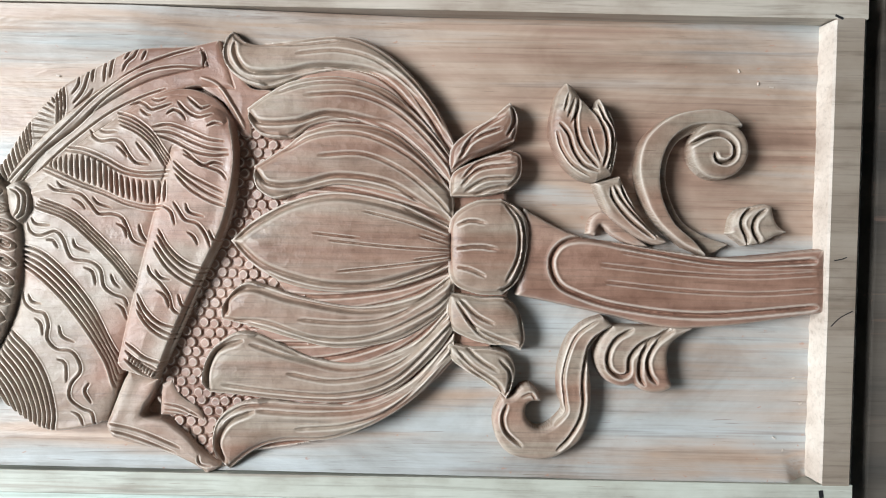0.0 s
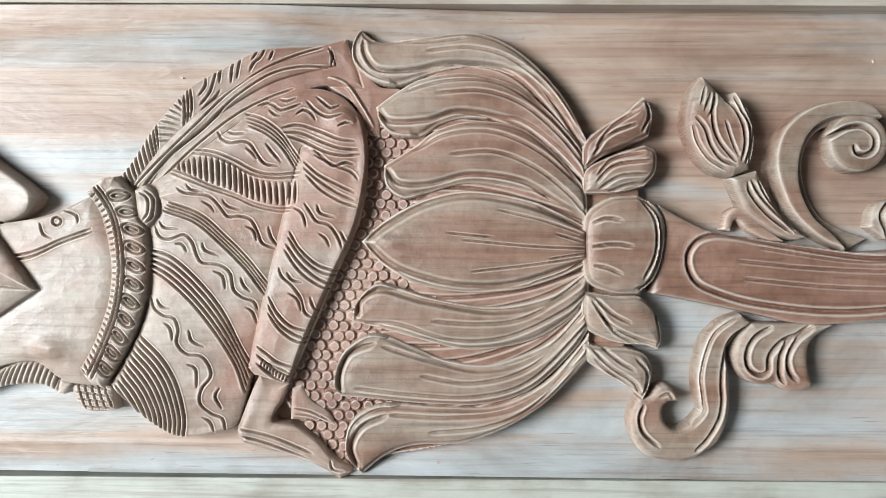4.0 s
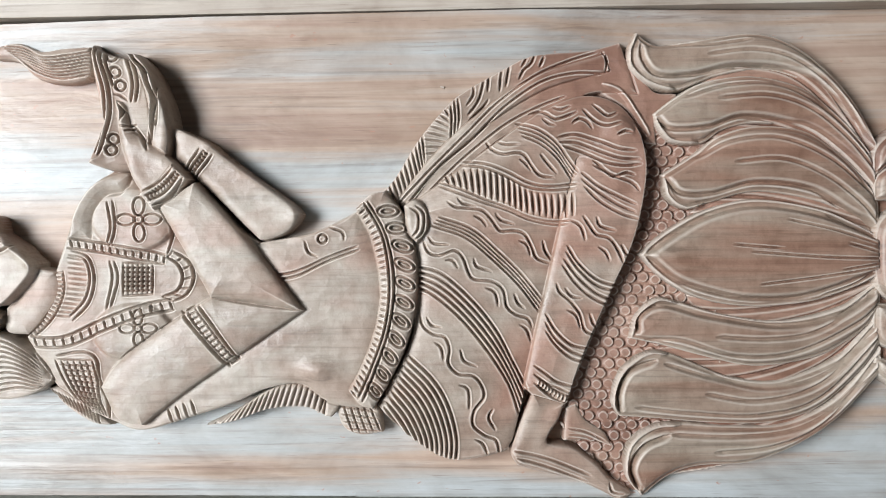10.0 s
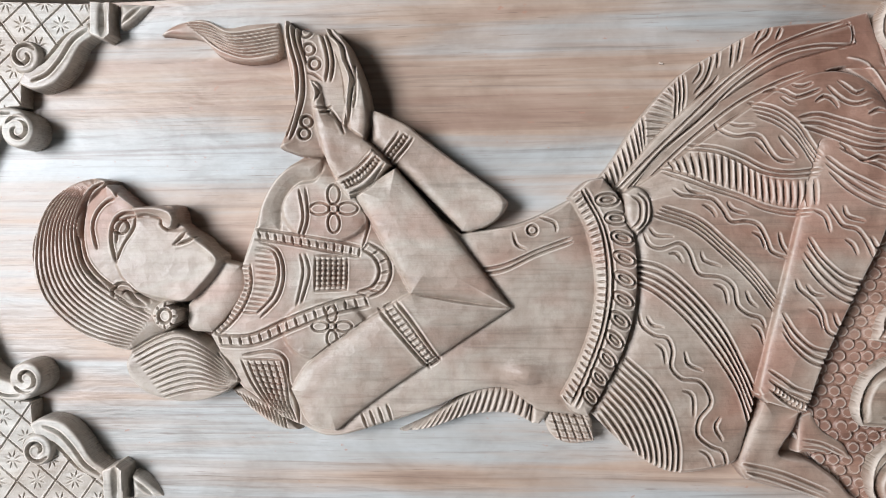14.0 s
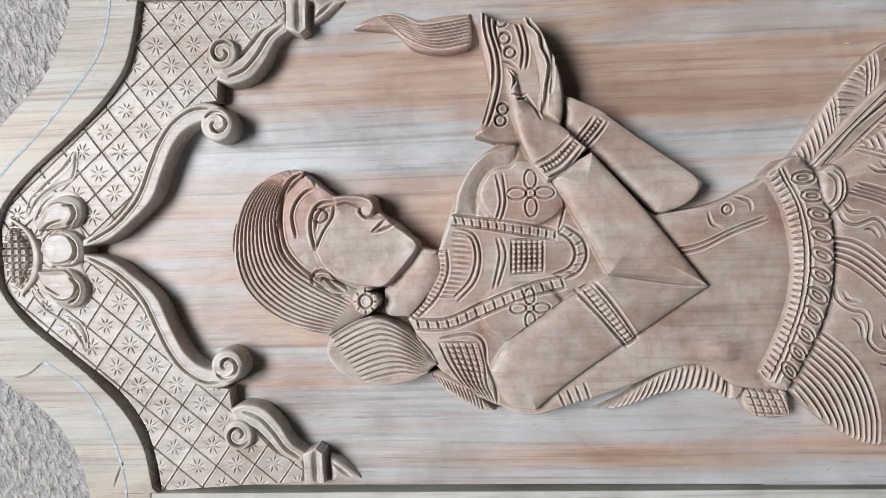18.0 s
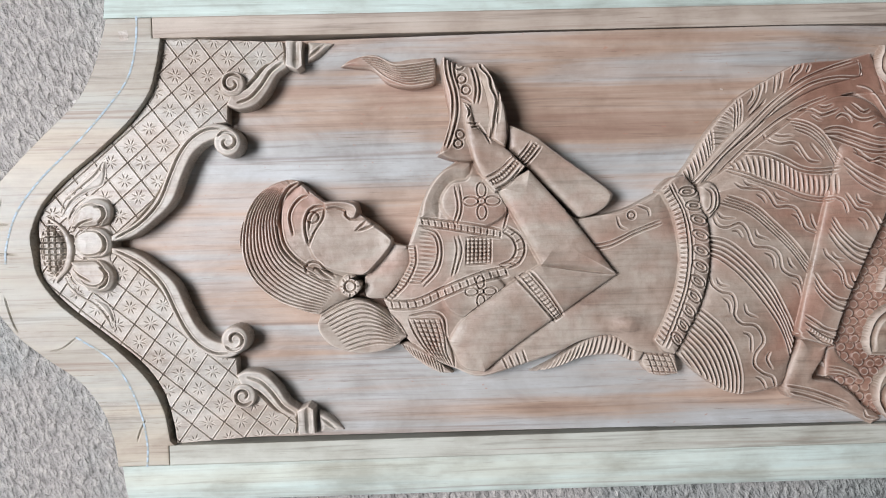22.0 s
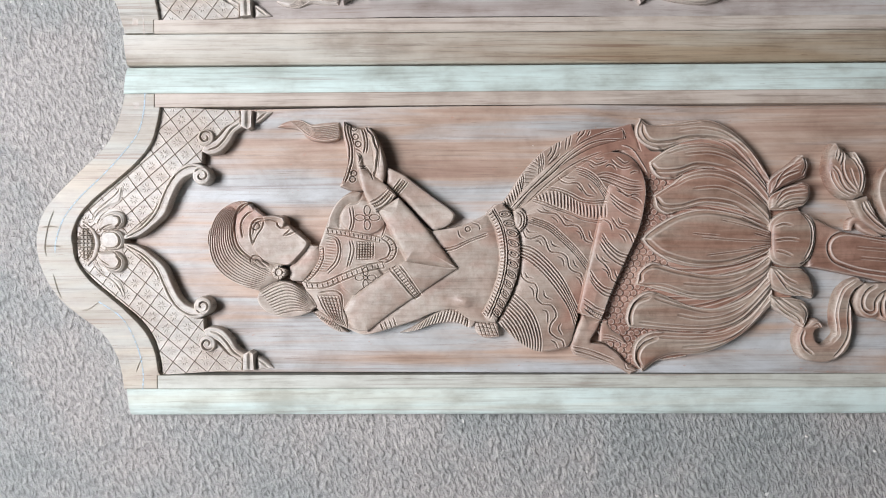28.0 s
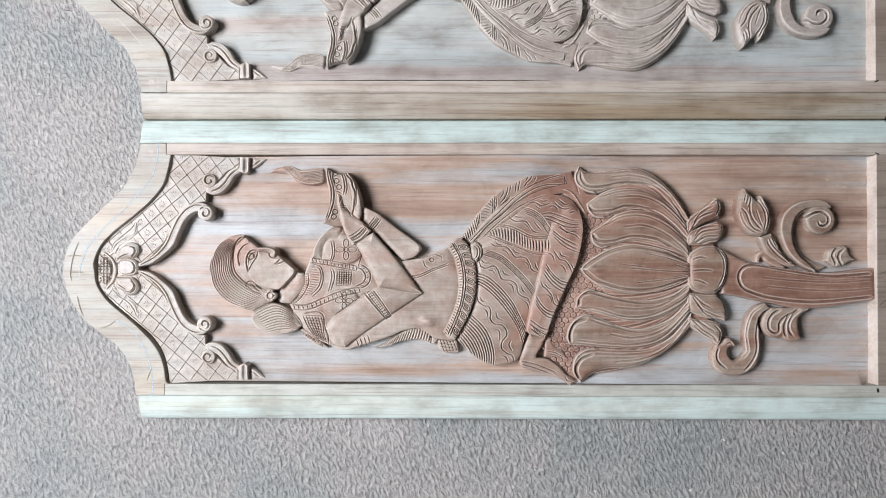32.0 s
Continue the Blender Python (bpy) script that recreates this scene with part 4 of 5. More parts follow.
for s in (1, -1):
    lat = curve_of(LATTICE, True)
    r = Relief((lat[:, 0].min(), lat[:, 0].max(), lat[:, 1].min(), lat[:, 1].max()), 26, 0.55)
    r.shape(lat, 39, 40, 3)
    o, a, b = (np.array(p, float) for p in MOTIF)
    a, b = a - o, b - o
    for k in range(-9, 10):
        for u, v in ((a, b), (b, a)):
            c = o + (k + 0.5) * u
            r.cut(np.array([c - 9 * v, c + 9 * v]), 0.95, 0.62)
    for i in range(-8, 9):
        for j in range(-8, 9):
            c = o + i * a + j * b + np.random.uniform(-0.8, 0.8, 2)
            if lat[:, 0].min() < c[0] < lat[:, 0].max() and lat[:, 1].min() < c[1] < lat[:, 1].max():
                for q in range(8):
                    d = np.array([math.cos(q * 0.785 + 0.3), math.sin(q * 0.785 + 0.3)])
                    r.cut(np.array([c + 1.6 * d, c + random.uniform(6.5, 9.0) * d]), 0.6, 0.5)
    if s < 0:
        r.ys, r.Y = 2 * AXIS - r.ys[::-1], (2 * AXIS - r.Y)[:, ::-1]
        r.Z, r.D = r.Z[:, ::-1], r.D[:, ::-1]
    part("lattice_spandrel", r.mesh(name="lattice"), PALE, panel, "pale lattice of diamonds with small cut flowers")
    turn = 1 if s > 0 else -1
    carve("border_roll", flip(curve_of(ROLL, True), s), 36, 45, 3.4, panel, PALE, cuts=[(flip(curve_of([(-54, 7), (-29, 21), (-9, 42), (3, 68), (12, 87), (24, 103), (40, 113), (55, 114)]), s), 2.2, 1.1)], h=0.6)
    vx, vy = VOLUTE[0], VOLUTE[1] if s > 0 else 2 * AXIS - VOLUTE[1]
    carve("volute", ring(vx, vy, 14.5), 38, 48, 4, panel, PALE, cuts=[(spiral(vx, vy, 11, 2.5, 150 if s > 0 else -150, -1.1 * turn), 3.0, 1.3)], h=0.7)
    carve("border_roll", flip(curve_of(ROLL_B, True), s), 35, 44, 3.4, panel, PALE, cuts=[(flip(curve_of([(120, 179), (107, 170), (96, 155), (85, 144), (72, 139)]), s), 2.2, 1.4)], h=0.8)
    vx, vy = VOLUTE_B[0], VOLUTE_B[1] if s > 0 else 2 * AXIS - VOLUTE_B[1]
    carve("volute", ring(vx, vy, 13.5), 36, 46, 4, panel, PALE, cuts=[(spiral(vx, vy, 10, 2.5, 30 if s > 0 else -30, 1.1 * turn), 3.0, 1.3)], h=0.7)
    carve("corner_block", flip(curve_of([(122, 200), (122, 200), (140, 199), (140, 199), (139, 173), (139, 173), (133, 169), (133, 169), (121, 174), (121, 174)], True), s), 42, 46, 2, panel, PALE, cuts=[(flip(np.array([(133, 200), (132, 171)], float), s), 1.6, 3.0)], h=0.8)
    carve("corner_leaf", flip(curve_of([(143, 200), (143, 200), (171, 198), (171, 198), (163, 191), (151, 182), (142, 179), (142, 179)], True), s), 32, 40, 8, panel, PALE, cuts=[(flip(curve_of([(144, 184), (152, 190), (161, 197)]), s), 1.6, 1.5)], h=0.8)

# shell and seed pod at the crown
LOBES = [
    ([(-97, 19), (-97, 19), (-92, 33), (-82, 44), (-69, 47), (-58, 42), (-56, 32), (-61, 22), (-74, 19), (-86, 19)], [(-73, 39), (-65, 38), (-63, 30), (-70, 22)]),
    ([(-96, 3), (-96, 3), (-90, 13), (-79, 18), (-66, 17), (-58, 9), (-57, -2), (-64, -10), (-79, -12), (-90, -7)], [(-70, 13), (-64, 6), (-64, -3), (-70, -9)]),
    ([(-100, -15), (-100, -15), (-86, -15), (-69, -15), (-59, -23), (-56, -34), (-63, -45), (-78, -45), (-91, -35)], [(-70, -21), (-63, -29), (-65, -38), (-72, -43)]),
]
shell = Relief((-110, -30, -70, 70), 26, 0.55)
shell.shape([(-108, 35), (-108, 35), (-96, 46), (-84, 51), (-69, 52), (-59, 45), (-56, 34), (-60, 21), (-57, 10), (-56, -1), (-61, -12), (-56, -24), (-55, -38), (-64, -49), (-79, -49), (-94, -41), (-107, -37), (-107, -37), (-101, -22), (-97, -2), (-100, 18)], 38, 41, 4)
for o, c in LOBES:
    k = curve_of(o, True)
    shell.shape(k, 40, 47, 9, blend=0.8)
    root = np.array(o[0], float)
    shell.cut(root + (k - root) * 0.80, 1.3, 0.8, False)
    shell.cut([c], 3.0, 1.4)
shell.cut([[(-101, 27), (-94, 39), (-83, 48)], [(-98, 14), (-87, 23), (-74, 27)], [(-97, 8), (-88, 16), (-77, 18)], [(-98, -7), (-89, -12), (-77, -13)], [(-101, -21), (-91, -29), (-79, -36)], [(-104, -27), (-96, -38), (-83, -45)]], 1.6, 1.0)
part("shell", shell.mesh(name="shell"), PALE, panel, "three-lobed shell with nested grooves")
for o, c in (
    ([(-112, 29), (-112, 29), (-106, 47), (-90, 64), (-75, 77), (-60, 90), (-60, 90), (-61, 72), (-66, 59), (-79, 54), (-95, 44), (-104, 30), (-104, 30)], [(-108, 33), (-101, 47), (-84, 61), (-71, 72), (-64, 84)]),
    ([(-111, -28), (-111, -28), (-100, -49), (-80, -63), (-69, -78), (-60, -90), (-60, -90), (-59, -71), (-67, -57), (-84, -51), (-97, -41), (-105, -28), (-105, -28)], [(-107, -31), (-96, -46), (-79, -57), (-67, -71), (-61, -85)]),
):
    carve("side_frond", o, 37, 42, 5, panel, PALE, cuts=[([c], 1.8, 1.4)], h=0.7, rim=(2.2, 1.2, 1.0))
POD = [(-122, 28), (-122, 28), (-110, 16), (-105, -2), (-109, -21), (-117, -31), (-117, -31), (-126, -24), (-131, -8), (-130, 12)]
POD_RIM = [(-124, 33), (-124, 33), (-105, 19), (-97, 0), (-101, -21), (-116, -38), (-116, -38), (-117, -31), (-109, -21), (-105, -2), (-110, 16), (-122, 28), (-122, 28)]
carve("pod_rim", POD_RIM, 36, 43, 4, panel, PALE, h=0.6)
pod_c = curve_of(POD, True)
px, py = pod_c.mean(0)
net = [np.array([(px - 25 + 6 * k, py - 40), (px - 25 + 6 * k, py + 40)]) for k in range(9)] + [np.array([(px - 30, py - 36 + 6 * k), (px + 30, py - 36 + 6 * k)]) for k in range(13)]
carve("seed_pod", POD, 36, 44, 8, panel, PALE, cuts=[(net, 1.7, 0.9)], h=0.5, rim=(2.6, 2.4, 0.9), label="half-round pod cut with a square net")

# ---- the carved lamp bearer: one continuous carving ----
fig = Relief((60, 815, -214, 220), 26, 0.58)
S, G = fig.shape, fig.cut


def hatch(a, b, n, depth=1.5, width=1.0):
    """n short cuts that step from cut a to cut b."""
    G(between(a, b, n), depth, width)


def rungs(a, b, n, depth=1.4, width=1.0):
    """n short cuts from curve a across to curve b, like the rungs of a ladder."""
    G([np.stack([p, q]) for p, q in zip(along(smooth(a), n), along(smooth(b), n))], depth, width)


# sash round the knee
S([(692, 161), (692, 161), (724, 162), (742, 137), (762, 133), (745, 115), (745, 91), (745, 91), (733, 95), (720, 120), (695, 139)], 35, 40, 6)
# cloth behind the hips, with its pleated edge
S([(516, 55), (516, 55), (528, 70), (545, 97), (565, 121), (581, 136), (613, 154), (637, 166), (656, 169), (689, 171), (715, 177), (715, 177), (729, 134), (729, 134), (689, 134), (636, 111), (583, 74), (544, 34), (544, 34)], 35, 41, 7)
rungs([(521, 64), (531, 77), (542, 91), (550, 104)], [(527, 46), (537, 57), (547, 66), (552, 79)], 10, 1.6, 1.1)
rungs([(551, 87), (551, 99), (558, 112), (569, 124)], [(569, 88), (571, 95), (573, 108), (573, 118)], 8, 1.4, 1.0)
G([[(574, 128), (575, 115), (574, 98)], [(577, 133), (578, 117), (577, 102)], [(580, 133), (581, 119), (580, 107)], [(587, 126), (593, 135), (593, 144)], [(588, 118), (597, 130), (601, 143), (602, 151)], [(589, 114), (601, 125), (606, 132)], [(605, 137), (606, 148), (608, 152)], [(615, 137), (616, 150), (618, 159)], [(620, 141), (622, 153), (624, 162)], [(631, 147), (635, 155), (641, 160), (645, 169)], [(633, 157), (637, 164), (640, 168)], [(648, 157), (652, 166)]], 1.6, 1.1)
S(band([(534, 46), (556, 74), (585, 102), (615, 125), (653, 146), (704, 160)], 11, 15), 37, 44, 5)
G([[(530, 46), (557, 74), (587, 103), (613, 128), (644, 150), (670, 161), (696, 169)], [(537, 45), (564, 76), (591, 98), (618, 124), (648, 144), (674, 151), (700, 151)], [(545, 44), (569, 69), (595, 92), (622, 112), (648, 125), (670, 133)]], 1.3, 1.0)
G([[(699, 169), (703, 161), (702, 151)]], 1.2, 1.0)

# skirt over hip and thigh
S([(534, 42), (534, 42), (574, 69), (612, 96), (650, 121), (683, 133), (710, 127), (727, 109), (734, 81), (729, 25), (706, -31), (678, -97), (664, -127), (664, -127), (634, -112), (634, -112), (624, -154), (624, -154), (613, -164), (571, -170), (538, -152), (509, -124), (509, -124), (535, -77), (543, -40), (543, 3)], 36, 50, 46)
S([(553, 38), (553, 38), (584, 68), (617, 93), (650, 115), (682, 125), (707, 120), (721, 99), (721, 66), (705, 39), (672, 30), (630, 26), (593, 26)], 50, 55, 34, blend=14, extend=False)
# lower leg and feet
S([(677, 80), (677, 80), (665, 35), (653, -16), (641, -67), (632, -108), (632, -108), (647, -121), (666, -124), (666, -124), (680, -84), (703, -31), (722, 11), (731, 48), (733, 80), (725, 108), (704, 115), (704, 115)], 45, 62, 36, blend=1.2)
fig.soften([(681, 86), (692, 101), (704, 113), (718, 110), (722, 104)], 5)
S([(640, -114), (640, -114), (630, -137), (621, -163), (626, -175), (626, -175), (643, -180), (673, -187), (698, -198), (711, -206), (711, -206), (722, -198), (704, -185), (693, -172), (673, -159), (652, -155), (662, -136), (667, -122), (667, -122)], 35, 48, 14)
G([[(624, -162), (653, -169), (688, -183)], [(626, -168), (651, -175), (685, -188)], [(703, -188), (705, -196), (715, -198)]], 1.5, 1.2)
S([(667, -127), (667, -127), (666, -156), (666, -156), (690, -156), (708, -162), (708, -162), (701, -148), (685, -137), (677, -123), (677, -123)], 34, 40, 8)
G([[(670, -145), (685, -148), (701, -156)], [(670, -150), (685, -152), (700, -160)]], 1.0, 1.0)
# anklet
G(between([(646, -100), (657, -109), (677, -118)], [(644, -107), (655, -115), (674, -124)], 2), 1.6, 1.1)
rungs([(646, -100), (657, -109), (677, -118)], [(644, -107), (655, -115), (674, -124)], 12, 1.3, 0.9)

G([[(699, 143), (715, 136), (728, 118), (739, 99)]], -1.6, 2.2)
# lines cut into the cloth
G(between([(627, 111), (645, 105), (660, 94), (670, 80), (678, 69)], [(632, 100), (649, 92), (662, 80), (673, 63)], 4), 1.8, 1.1)
rungs([(569, 69), (586, 74), (605, 73), (621, 66), (636, 56), (655, 52), (673, 53)], [(573, 60), (599, 50), (620, 43), (633, 37), (649, 33), (662, 31), (673, 33)], 21, 1.9, 1.25)
G([[(583, 80), (603, 77), (621, 70), (638, 61), (655, 58), (678, 60)], [(581, 77), (601, 74), (618, 67), (636, 58), (655, 55), (676, 56)], [(563, 63), (581, 57), (599, 49), (620, 41), (638, 33), (657, 29), (672, 30)], [(563, 60), (581, 53), (599, 46), (620, 39), (638, 31), (657, 27), (670, 27)]], 1.5, 1.1)
G(between([(563, 34), (590, 24), (611, 6), (631, -14), (649, -37)], [(557, 27), (585, 17), (607, -1), (629, -23), (646, -46)], 4), 1.9, 1.15)
G(between([(543, -7), (565, -13), (589, -34), (609, -59), (624, -88), (635, -110)], [(543, -24), (558, -31), (580, -50), (602, -77), (620, -106), (629, -133)], 5), 1.9, 1.15)
G(between([(536, -81), (556, -100), (569, -122), (576, -150), (575, -173)], [(515, -124), (524, -136), (533, -150), (537, -160)], 11), 1.8, 1.25)

# wavy lines of the skirt
WAVES = [
    [(638, 118), (647, 120), (654, 117), (660, 113), (671, 116), (678, 119)],
    [(658, 123), (665, 121), (673, 124)],
    [(649, 114), (655, 109), (660, 108)],
    [(682, 121), (688, 114), (695, 109), (703, 107), (714, 110)],
    [(673, 109), (679, 113), (686, 110), (690, 104)],
    [(690, 125), (697, 119), (703, 115), (711, 118)],
    [(709, 99), (716, 102), (722, 101)],
    [(603, 96), (608, 89), (617, 85), (627, 86), (634, 84), (640, 75), (647, 67), (659, 65)],
    [(612, 96), (619, 93), (631, 93)],
    [(630, 81), (635, 77), (640, 71)],
    [(647, 85), (653, 77), (661, 68)],
    [(570, 47), (577, 42), (586, 41), (599, 39), (607, 31), (614, 22), (625, 22), (634, 19), (640, 8), (644, -1), (656, -6)],
    [(579, 50), (583, 45), (595, 42)],
    [(592, 35), (599, 31), (603, 25)],
    [(610, 37), (614, 31), (626, 27)],
    [(629, 14), (636, 10), (639, 1)],
    [(649, 14), (651, 5), (657, -4)],
    [(550, 14), (554, 5), (563, 2), (576, 6), (583, 0), (587, -11), (592, -18), (607, -20), (616, -27), (619, -41), (627, -48), (636, -51), (640, -59)],
    [(554, 18), (559, 12), (572, 11)],
    [(568, -2), (574, -2), (579, -9)],
    [(592, 0), (594, -7), (607, -12)],
    [(601, -25), (609, -29), (612, -41)],
    [(625, -30), (628, -38), (634, -43)],
    [(629, -56), (635, -60), (639, -71)],
    [(546, -47), (549, -57), (558, -64), (567, -66), (571, -76), (570, -88), (578, -97), (591, -99), (598, -108), (599, -117), (591, -128), (590, -140), (600, -149), (609, -153), (612, -165)],
    [(552, -49), (556, -56), (565, -58)],
    [(558, -70), (564, -75), (566, -86)],
    [(580, -76), (583, -86), (594, -91)],
    [(578, -106), (586, -110), (587, -127)],
    [(607, -126), (603, -134), (609, -145)],
    [(591, -152), (598, -156), (602, -165)],
]
G(WAVES, 1.8, 1.15)
LEG = [
    [(661, 98), (676, 100), (693, 95), (710, 88), (725, 86)],
    [(662, 94), (678, 93), (697, 85), (712, 80), (728, 79)],
    [(665, 91), (680, 86), (699, 77), (714, 74), (729, 75)],
    [(689, 79), (697, 72), (706, 65), (716, 68), (724, 66)],
    [(680, 69), (693, 58), (710, 49), (725, 42)],
    [(680, 64), (693, 53), (710, 42), (724, 36)],
    [(682, 58), (695, 45), (712, 35), (727, 30)],
    [(689, 75), (706, 66), (721, 60), (727, 53)],
    [(681, 34), (686, 26), (692, 18), (702, 15), (709, 6), (714, -6)],
    [(671, 30), (679, 25), (683, 13)],
    [(692, 33), (695, 25), (708, 21)],
    [(693, 8), (699, 4), (703, -4)],
    [(712, 10), (716, 2), (721, 0)],
    [(668, 10), (677, -5), (693, -19), (712, -25)],
    [(667, 5), (678, -11), (693, -24), (711, -29)],
    [(665, -1), (677, -17), (692, -30), (708, -37)],
    [(664, -6), (675, -22), (689, -34), (706, -42)],
    [(659, -21), (662, -29), (671, -37), (678, -47), (682, -60), (691, -65)],
    [(666, -25), (671, -32), (680, -34)],
    [(667, -43), (675, -48), (679, -59)],
    [(686, -46), (689, -55), (694, -60)],
    [(650, -46), (658, -60), (671, -72), (687, -76)],
    [(650, -53), (657, -66), (670, -77), (685, -83)],
    [(650, -60), (659, -73), (671, -83), (684, -87)],
    [(640, -89), (650, -96), (660, -103), (675, -107)],
    [(640, -96), (649, -103), (660, -108), (672, -113)],
    [(640, -103), (649, -110), (661, -116)],
]
G(LEG, 1.8, 1.15)

# twisted cord, knot and tassel at the back of the waist
S([(360, -142), (360, -142), (387, -129), (417, -110), (441, -105), (466, -112), (466, -112), (464, -133), (464, -133), (446, -126), (416, -128), (387, -138)], 33, 42, 7)
rungs([(380, -132), (417, -111), (441, -105), (465, -113)], [(367, -142), (402, -132), (426, -127), (460, -131)], 20, 1.6, 1.1)
S([(472, -118), (472, -118), (494, -115), (510, -126), (514, -148), (514, -148), (494, -150), (479, -142)], 33, 41, 8)
G(between([(480, -122), (489, -149)], [(501, -120), (512, -147)], 5) + between([(476, -125), (509, -130)], [(482, -144), (513, -146)], 4), 1.2, 0.9)
S([(467, -111), (467, -111), (476, -113), (478, -124), (471, -134), (471, -134), (464, -133), (464, -133)], 37, 44, 5)

# torso
S([(239, -7), (239, -7), (247, 16), (255, 38), (264, 55), (281, 71), (301, 78), (333, 55), (359, 52), (412, 15), (412, 15), (457, 23), (497, 41), (497, 41), (516, 17), (528, -27), (522, -70), (504, -127), (504, -127), (470, -122), (445, -106), (415, -110), (389, -121), (349, -134), (309, -144), (283, -135), (256, -123), (228, -95), (212, -63), (212, -63), (228, -45)], 36, 49, 30)
S([(226, -108), (226, -108), (239, -107), (261, -123), (283, -141), (283, -141), (265, -139), (243, -125)], 33, 40, 6)
hatch([(230, -108), (236, -118)], [(268, -127), (272, -141)], 13, 1.3, 0.9)
S(ring(308, 35, 36, 27), 47, 57, 26, blend=3, extend=False)
S(ring(305, -60, 34, 25), 47, 56, 24, blend=3, extend=False)
S([(252, 20), (252, 20), (257, 40), (269, 60), (285, 71), (304, 74), (300, 58), (284, 54), (273, 39), (270, 18), (270, 18)], 42, 50, 12, blend=2, extend=False)
bx, by = (461, -93)
fig.Z += 8.0 * np.exp(-(((fig.X - bx) / 15) ** 2 + ((fig.Y - by) / 10) ** 2))
# bodice ornament
FLOWER = [(314, 35), (311, -56)]
for (cx, cy), k in zip(FLOWER, (1.0, 0.85)):
    fig.rings([ring(cx, cy, 3.6 * k)], 1.2, 0.9)
    fig.rings([ring(cx + 11 * k * dx, cy + 11 * k * dy, 7.5 * k if dx else 4.6 * k, 4.6 * k if dx else 7.5 * k) for dx, dy in ((1, 0), (-1, 0), (0, 1), (0, -1))], 1.3, 0.9)
G([[(287, 51), (290, 29), (285, 12)], [(292, 52), (294, 29), (289, 12)], [(338, 38), (340, 23), (335, 4)], [(286, 1), (288, -15), (282, -41)], [(290, 1), (293, -15), (286, -39)]], 1.4, 1.0)
G(between([(250, 20), (278, 16), (313, 10), (335, 5)], [(250, 12), (278, 8), (313, 1), (334, -3)], 2), 1.6, 1.1)
rungs([(253, 19), (278, 15), (313, 9), (333, 5)], [(255, 12), (280, 7), (313, 1), (332, -3)], 13, 1.4, 1.0)
G([[(334, 4), (344, -3), (348, -14), (343, -25), (330, -30)], [(339, 9), (353, -1), (357, -15), (351, -28), (339, -34)]], 1.8, 1.2)
rungs([(335, 3), (344, -3), (348, -14), (343, -25), (330, -30)], [(340, 8), (353, -1), (357, -15), (351, -28), (340, -34)], 7, 1.3, 1.0)
G(between([(216, -63), (245, -63), (276, -50), (312, -37), (339, -32)], [(218, -72), (249, -71), (281, -58), (314, -46), (341, -41)], 2), 1.8, 1.2)
rungs([(220, -63), (245, -63), (276, -50), (312, -37), (336, -33)], [(222, -72), (249, -71), (281, -58), (314, -46), (339, -42)], 16, 1.5, 1.0)
G(between([(298, -1), (297, -29)], [(323, -2), (322, -28)], 7) + between([(297, -1), (324, -2)], [(296, -29), (323, -28)], 8), 1.4, 1.0)
# necklace and frilled collar
G([[(237, -8), (239, -25), (228, -44), (214, -60)], [(246, -7), (246, -27), (236, -47), (220, -63)]], 1.8, 1.1)
rungs([(237, -9), (239, -25), (228, -44), (214, -60)], [(246, -9), (246, -27), (236, -47), (220, -63)], 17, 1.5, 1.0)
G([[(251, 6), (265, 2), (269, -14), (264, -32), (250, -47)], [(253, 10), (268, 4), (273, -14), (268, -34), (253, -50)]], 1.5, 1.0)
rungs([(250, 4), (250, -18), (246, -31), (237, -45)], [(264, 2), (268, -14), (263, -32), (251, -46)], 13, 1.2, 1.0)
# net on the shoulder
G(between([(237, -82), (244, -99), (256, -117), (267, -129)], [(269, -83), (273, -100), (275, -118), (281, -132)], 7) + between([(239, -82), (269, -83)], [(261, -127), (279, -132)], 11), 1.3, 0.9)
G([[(238, -79), (262, -76), (273, -83), (275, -100), (281, -118), (283, -134)]], 1.6, 1.2)
# navel and girdle chain
fig.rings([ring(466, 17, 3.6)], 1.5, 1.0)
G([[(451, 16), (454, 6), (462, 2)], [(471, 27), (483, 22), (484, 15)], [(417, -14), (443, -10), (469, 1), (496, 11)], [(417, -17), (443, -14), (469, -2), (497, 8)]], 1.5, 1.1)
# armlet of the far arm
G(between([(332, -125), (337, -137)], [(352, -117), (357, -132)], 4), 1.6, 1.1)

# belt of the skirt
S([(494, 42), (494, 42), (507, 54), (519, 56), (519, 56), (535, 36), (544, 3), (544, -39), (535, -74), (519, -107), (507, -126), (507, -126), (495, -122), (486, -110), (486, -110), (499, -85), (510, -53), (513, -20), (506, 18)], 42, 57, 14, blend=1.2)
G([[(502, 47), (517, 18), (522, -20), (518, -57), (506, -91), (494, -117)], [(505, 48), (520, 18), (526, -20), (521, -58), (509, -93), (498, -119)]], 2.2, 1.2)
rungs([(495, 41), (507, 18), (514, -20), (511, -54), (500, -86), (488, -109)], [(501, 46), (516, 18), (522, -20), (517, -57), (506, -90), (494, -116)], 34, 1.6, 1.0)
spine = along(smooth([(518, 46), (532, 17), (535, -20), (530, -57), (517, -92), (506, -117)]), 12)
for (cx, cy), (qx, qy) in zip(spine, spine[1:]):
    ang = math.degrees(math.atan2(qy - cy, qx - cx))
    fig.rings([ring((cx + qx) / 2, (cy + qy) / 2, 8.8, 4.4, ang + 62), ring((cx + qx) / 2, (cy + qy) / 2, 4.6, 1.6, ang + 62)], 1.7, 1.1)
S([(534, 44), (534, 44), (544, 49), (553, 42), (555, 26), (545, 12), (545, 12), (536, 22)], 44, 55, 8, blend=1.2)
